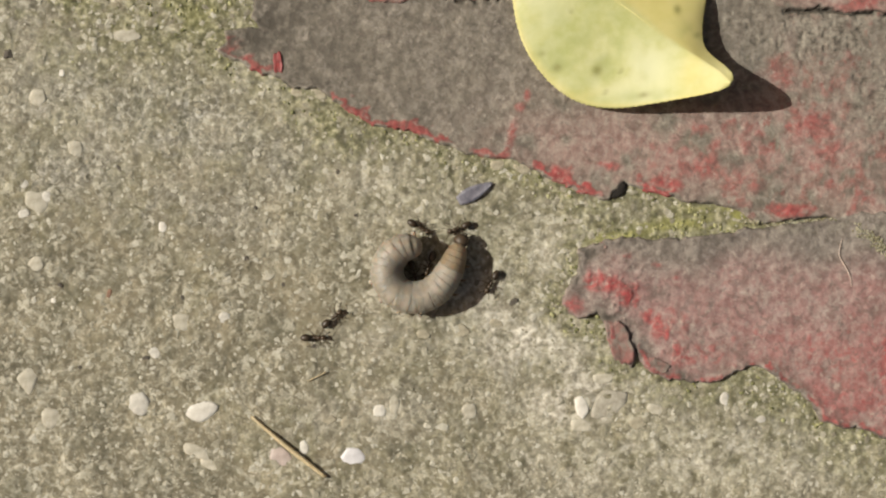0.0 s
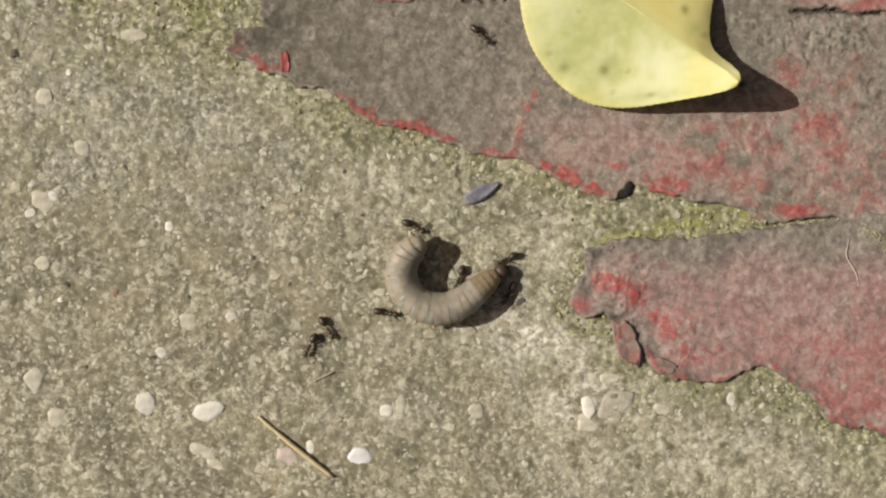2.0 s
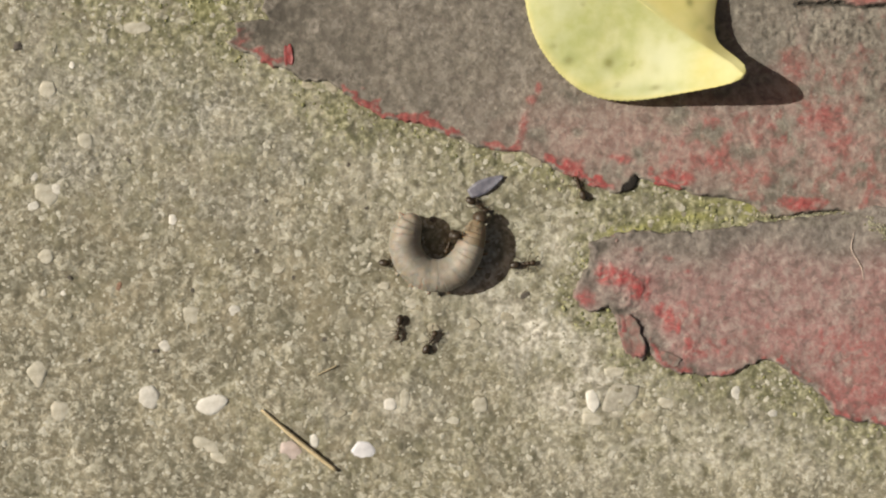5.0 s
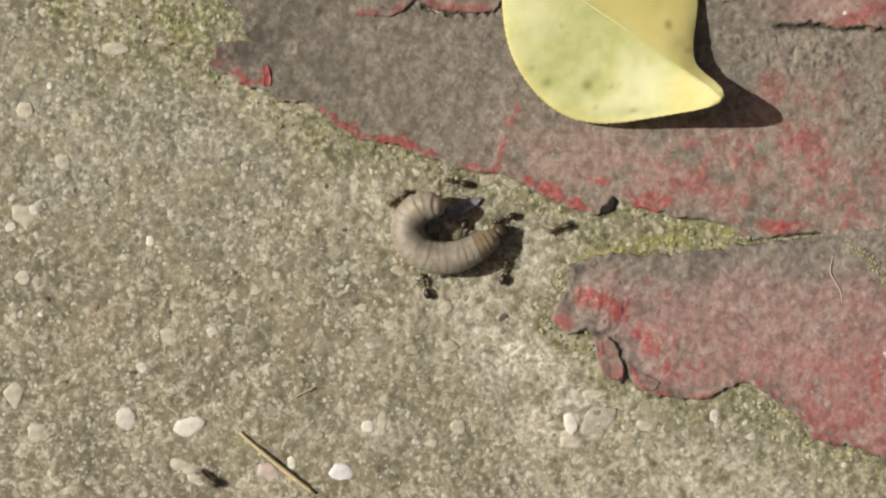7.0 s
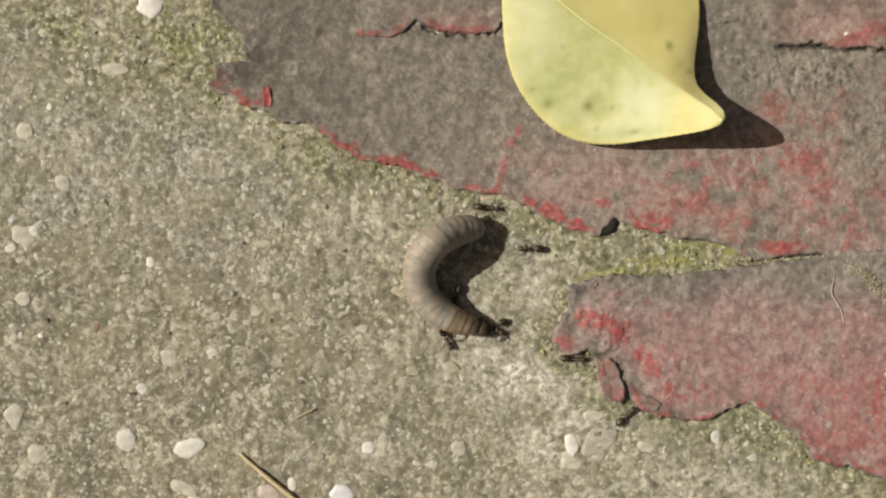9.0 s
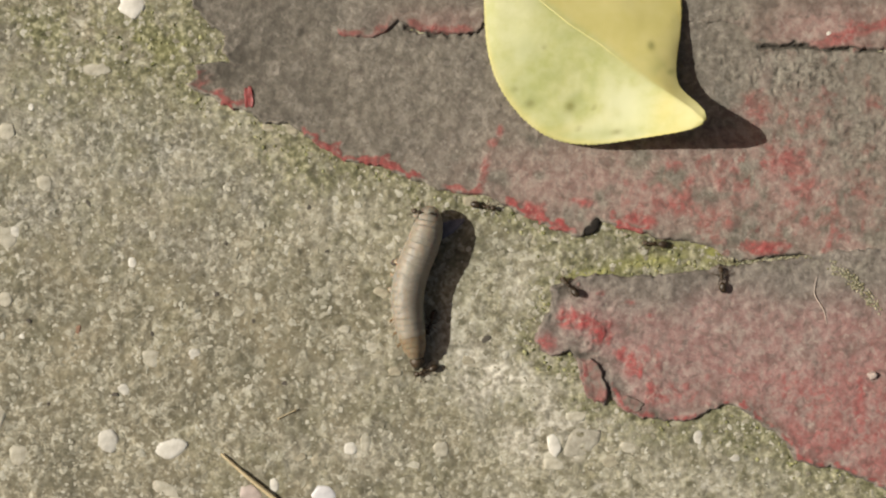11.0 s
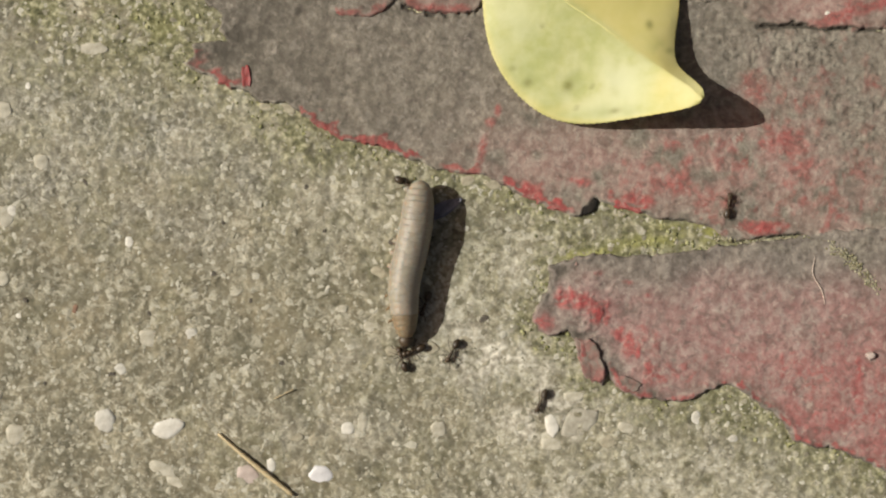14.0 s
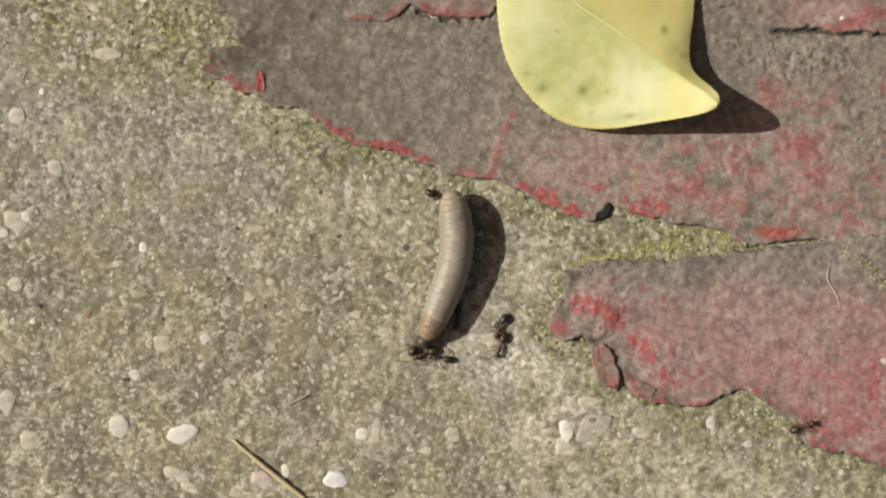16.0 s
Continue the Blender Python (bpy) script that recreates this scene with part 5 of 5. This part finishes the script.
def motions():
    rows = move_grub()
    routes = []
    routes.append([(0, -20.5, -15.2), (0.5, -20.6, -15.3), (1, -22.2, -15.1), (1.5, -20.9, -15), (2, -22.2, -16.4), (2.4, -23.1, -21.2), (2.6, -21.2, -27.8), (2.8, -19.4, -30.4), (3, -16, -33.4), (3.2, -10.6, -35.2), (3.4, -3.6, -38.3), (3.6, 3.5, -43.2), (6, 6.2, -45.6), (16, 18.5, -43.5)])
    routes.append([(0, -17.8, -12.3), (0.5, -18.3, -13.3), (1, -19.1, -14.6), (1.5, -21.8, -11.5), (2, -19.6, -13.9), (2.4, -19.3, -14.8), (2.6, -21.6, -18.4), (2.8, -25.5, -18.9), (3, -32.4, -9.6), (3.2, -41.2, -0.8), (3.4, -45.5, 5.6), (3.6, -44.9, 14.2), (3.8, -32.1, 13.4), (4, -20.6, 5.5), (4.2, -14.5, -4), (4.7, -9.6, -13.1), (5.4, -10, -16), (6.3, -7.5, -14.7), (6.4, -4.3, -18.3), (6.5, -1.7, -24.3), (6.6, -3.6, -31.3), (6.8, -18.9, -35.8), (7, -34.2, -33.4), (7.2, -37.4, -18.3), (7.4, -44.3, -0.4), (7.5, -41.9, 5.7), (7.6, -39.3, 10.7), (7.8, -38.5, 26.2), (8, -35.2, 34.3), (8.2, -36.3, 33.7)] +
                  [(8.4, -37.3, 33.8), (8.6, -37.5, 38), (8.8, -37.6, 42), (9.2, -37.6, 46), (16, -29.2, 44.7)])
    routes.append([(0, -5.8, -5.9), (0.5, -4.1, -13), (0.8, -8.7, -3.3), (1, -5.7, 1.6), (1.2, -15, 6.3), (1.4, -23.5, -4.1), (1.5, -22.5, -11), (1.8, -15.1, -10.8), (2, -10.9, -11.6), (2.3, -6.3, -12), (2.5, -3.3, -8.5), (3, -4.2, -7.5), (3.6, -4.7, -7.3), (4, -5.7, -13.1), (4.2, -6.5, -18.2), (5.2, -4.9, -16.2), (6.3, -7.8, -10.1), (6.4, -4.9, -10.3), (6.5, -2.6, -7.9), (6.7, -2.4, -6.4), (7, -2.6, -5.3), (7.3, -2.8, -4.6), (7.5, -2.6, -4.7), (7.7, -3.8, -4.9), (8, -4, -5.6), (8.5, 1.4, -10.3), (9, 0.4, -10.1), (9.2, 4.6, -17.6), (9.6, 10.1, -26.1), (10, 10.6, -37.1)] +
                  [(16, 2.1, -41.8)])
    routes.append([(0, -12.6, 42.1), (1.5, -7.8, 38.1), (1.8, -4.9, 32.9), (2, 3.1, 29), (2.2, 3, 25.8), (2.4, 10.4, 21), (2.8, 13, 21), (3, 13.3, 21.4), (3.4, 13.1, 21.2), (3.6, 13, 19.3), (3.8, 17.8, 16.3), (4, 23.3, 10.2), (4.2, 23.5, 6.6), (4.6, 20.4, 0.1), (5.4, 13.3, 13), (6.3, 6.6, 18.1), (6.4, 4.5, 15.2), (6.5, 3.4, 14.2), (6.6, 2.4, 12.9), (6.8, 2.8, 9.5), (7.2, -0.2, 10.2), (7.3, -8.8, 10.3), (7.4, -16.1, 12.4), (7.5, -23.2, 10.4), (7.6, -29.7, 5), (7.8, -34.4, -10.9), (8, -25.1, -24.8), (8.2, -9.8, -30.4), (8.5, 6.8, -26.8), (8.8, 8, -33)] +
                  [(9, 9, -37.8), (9.5, 14.1, -40), (16, 26.8, -41.8)])
    routes.append([(0, 76.5, 24.2), (1, 70.5, 19.2), (1.5, 62.9, 20.6), (1.6, 55.2, 21.2), (1.7, 50.7, 20), (1.9, 43, 21.6), (2.1, 36.5, 22), (2.2, 34.2, 20.4), (2.3, 33, 16.6), (2.4, 31.9, 9.7), (2.5, 30.4, 6.5), (2.6, 29, 2.9), (2.8, 23.6, -5.2), (3, 16.5, -4.9), (3.2, 11.3, -3.9), (3.5, 10.2, -5.1), (3.8, 7.2, -5.9), (4, 6.2, -5.8), (4.2, 6, -5.9), (5.2, 9.2, -5.4), (6.3, 11, -5.5), (6.5, 9.1, -4.5), (6.8, 9.2, -4), (7, 9, -3.2), (7.2, 11, 0.6), (7.3, 12.6, 2.7), (7.5, 11.5, 2.8), (8, 13.3, -3.4), (8.5, 8.3, -8), (8.8, 14, -9.6), (9, 19, -13), (9.2, 26.1, -9.4), (9.5, 34.8, -4), (10.2, 43.9, -9.9), (11.3, 42.7, 0.7), (11.5, 42.7, -0.1), (11.8, 41, -2.5)] +
                  [(12, 43.6, -7.4), (12.1, 46.8, -16.1), (12.2, 39, -17.5), (12.3, 30.2, -13.9), (12.5, 30.3, -12.6), (12.6, 24.4, -15.9), (12.8, 16.8, -27.6), (13, 22.4, -26.6), (13.2, 10.9, -27.5), (13.3, 3.9, -30.9), (13.4, 6, -26.4), (13.5, 0.1, -27.5), (13.6, -1.5, -20.6), (13.8, -3.1, -15.5), (14, -3.1, -15.8), (15.2, -4, -14.6), (15.5, -3.4, -13.4), (16, -3, -12.8)])
    routes.append([(0, 74.8, 12.6), (2, 68.7, 15.2), (2.2, 61.9, 17.3), (2.4, 53.1, 22.5), (2.6, 43.9, 23.2), (2.8, 42, 31.8), (3, 41.3, 37.7), (4, 57.7, 40.8), (8, 75, 31.8), (12, 73.9, 6.9), (12.6, 65.8, 6.4), (12.8, 53.1, 10.1), (13.1, 46.8, 10.4), (13.5, 38.1, 11.5), (13.65, 33.7, 19.3), (13.9, 32.9, 25.1), (16, 30.8, 25.9)])
    routes.append([(0, 5.5, -7.2), (1, 6.5, -8.5), (2, 7, -8.9), (2.8, 7.2, -7.1), (3, 6.9, -4.4), (3.2, 7, 1.7), (3.4, 3.2, 6.8), (3.5, -2.3, 4.1), (3.6, -6.9, 2.2), (3.8, -13, 4.3), (4, -13.9, -7.3), (4.2, -14.8, -6.7), (5, -10.6, -5.5), (5.7, 10, -18), (6.3, 23, -23.3), (6.4, 30.3, -22.8), (6.5, 31.5, -18.6), (6.6, 31.3, -10.8), (6.8, 25.3, 5.7), (7, 17.1, 3), (7.2, 11.5, 1.8), (7.3, 1.8, 9.8), (7.5, 1.1, 9.9), (7.7, 0.8, 10.9), (8, 0.4, 9.6), (8.5, -2.4, 9.4), (9, 6.5, 9.1), (9.2, 7.9, 8.8), (11.3, 8.7, 9.5), (11.4, 9.7, 11.1)] +
                  [(11.5, 8.1, 14.3), (11.6, 3.6, 22.1), (11.8, 10.8, 29), (12, 16.3, 28.9), (12.2, 24.3, 28.1), (12.4, 33.1, 26.5), (12.5, 34.3, 28.5), (12.6, 39.4, 26.2), (12.8, 50.9, 25.4), (13, 60.1, 22.4), (13.2, 46.2, 30.2), (13.4, 59.3, 29.6), (13.5, 62, 29.5), (13.6, 64.8, 25.1), (13.8, 71.5, 24.4), (16, 80.4, 29)])
    routes.append([(0, 57.9, -49), (7.8, 17.3, -38.8), (8.2, 5.9, -34.7), (8.4, 7.6, -22.3), (8.5, 13.7, -20.5), (8.6, 18.7, -18.1), (8.8, 25, -20.7), (9, 26.7, -21.3), (9.2, 26, -19.3), (9.8, 35.1, -26.2), (10.6, 27.9, -10.1), (11.3, 17.7, 4.6), (11.4, 19, 8.7), (11.5, 19.7, 11), (11.6, 25.9, 16), (11.8, 35.1, 15.6), (12, 49.9, 13.6), (12.2, 60.7, 10.8), (12.5, 69.1, 1.4), (12.8, 70.5, -8.5), (13, 71, -14.2), (13.3, 58.5, -13.9), (13.4, 54.6, -5.7), (13.5, 47.4, 0.2), (13.6, 47.5, 2.4), (14, 44.2, 6.5), (14.2, 47.9, 15.9), (14.4, 43.9, 31.9), (14.5, 40.9, 33.2), (14.7, 35.1, 37.8)] +
                  [(14.85, 26.1, 32.3), (15, 20.8, 24.2), (15.2, 19, 10.6), (15.4, 14.8, -0.8), (15.5, 9, -4.7), (15.6, 9.1, -7), (15.8, 9.5, -9.6), (16, 9.1, -10.4)])
    routes.append([(0, 24, 32), (8.4, 24.5, 31.5), (8.6, 25.5, 21), (8.75, 24.5, 9), (8.85, 19.5, 4.4), (9, 12.6, 3.1), (9.2, 14.7, 4.8), (9.8, 25.2, 3.5), (10.8, 36.4, 3.9), (11.3, 27.6, 3.6), (11.4, 35, -1.7), (11.6, 41.2, -0.4), (12, 42.2, 0.9), (12.1, 41.2, -1.7), (12.3, 47, -3.2), (12.4, 58, -5.1), (12.5, 69.5, -9), (12.6, 70, -16), (12.7, 60, -22), (12.8, 47.4, -27), (13, 46.7, -20.3), (13.2, 45.5, -19.8), (13.3, 40.9, -17.3), (13.4, 37.3, -15.3), (13.5, 34.1, -14.8), (13.6, 29.2, -13.6), (13.8, 24.2, -16.5), (14, 17.1, -22.1), (14.2, 17.4, -27.4), (14.4, 15.5, -27.7), (14.5, 11.3, -25.2), (14.8, 11.8, -22.7), (15, 16.5, -21.4)] +
                  [(15.2, 15.7, -14.4), (15.4, 10.5, -9.7), (15.6, 10.5, -10.5), (15.8, 9.9, -11.2), (16, 9.1, -13.2)])
    routes.append([(0, 70.4, -40.7), (10.5, 72, -42), (11.8, 60, -44), (12.2, 42, -41), (12.4, 29, -31), (12.5, 24.5, -25.4), (12.6, 25.8, -30.8), (12.8, 26.4, -32.6), (13, 19.6, -34), (13.2, 11.4, -34.7), (13.3, 9.3, -33.2), (13.4, 6.6, -32), (13.45, 7.5, -26.3), (13.5, 7.7, -18.2), (13.6, 7.5, -11.6), (13.8, 4.5, -14.2), (14, 4.2, -14.8), (14.5, 2, -14.5), (15, 1.3, -14.2), (15.5, 0.3, -14.6), (16, 0.2, -14.9)])
    routes.append([(0, 73, -24.1), (11, 74.6, -16.9), (12.3, 36, -40.5), (12.5, 30.7, -30.4), (12.7, 40.2, -31.6), (13, 50.9, -28.3), (13.2, 56.2, -23.8), (13.5, 70.5, -20.5), (14, 70.5, -12), (14.2, 63.5, -2), (14.4, 61.9, -4.7), (14.5, 59.7, -12), (14.6, 54.5, -17.9), (14.7, 51.6, -9.2), (14.8, 41.1, -7.4), (15, 34.8, -6.7), (15.2, 27.3, -16.3), (15.4, 32.5, -22.4), (15.6, 39.6, -28.4), (15.8, 47.6, -26.9), (16, 53, -24.7)])

    # two ants keep biting the grub, one at its tail and one at its head
    tail, jaws, belly = [(0, -5, 0.9), (0.5, -9.5, -1.4), (1, -10.9, -3.5), (1.3, -6.2, 4.5), (1.4, -6.6, 6.7), (1.5, -10.3, 7), (1.6, -13.7, 4.1), (1.8, -10, 1)], [], []
    roam = [(4, -11.2, -2.9), (4.2, -10.8, -2.2), (5.2, 2, -1), (6.3, 6.8, 1.4), (6.5, 6.8, 1.4), (6.7, 2, 7), (6.85, -3, 8.6), (7, -6.5, 7.4), (7.2, -7.8, 5), (7.5, -7.1, -0.5),
            (7.8, -2.6, -6.5), (8, 2.3, -6.6), (8.5, 6.5, -8.5), (9, 7.3, -8.5), (9.2, 5.8, -9), (9.8, 7, -4), (10.6, 5, 6)]
    for t in STEPS[::2]:
        line = grub_line(*glide(t, rows))
        x, y, h, _ = line[0]
        a = radians(h - 112)
        if 2.0 <= t <= 3.6 or t >= 11.2:
            away = float(np.interp(t, [9, 11.5], [2.9, 2.2]))
            tail.append((float(t), x + away * math.cos(a), y + away * math.sin(a)))
        x, y, h, _ = line[-1]
        a = radians(h + 25)
        jaws.append((t, x + 2.2 * math.cos(a), y + 2.2 * math.sin(a)))
        x, y, h, _ = line[19]
        a = radians(h + 90)
        belly.append((t, x + 3.0 * math.cos(a), y + 3.0 * math.sin(a)))
    tail = sorted(tail + roam)
    lines = [grub_line(*glide(t, rows)) for t in STEPS]
    first = build_ant()
    team = [first] + [copy_thing(first, pose(0, 0, 0)) for _ in range(len(routes) + 2)]
    for k, route in enumerate(routes):
        move_ant(team[k], route, lines, 40.0 * k, below=(k in (3, 4, 5, 8)))  # four ants shelter under the leaf
    move_ant(team[-3], tail, lines, -30, -30)
    move_ant(team[-2], jaws, lines, 200, 200)
    move_ant(team[-1], belly, lines, 250, 250)
    for label, ant in (("small dark brown ant biting the grub's tail", team[-3]), ("small dark brown ant biting the grub's head", team[-2]),
                       ("small dark brown ant clinging to the grub's belly", team[-1])):
        tagged(ant, label)


motions()
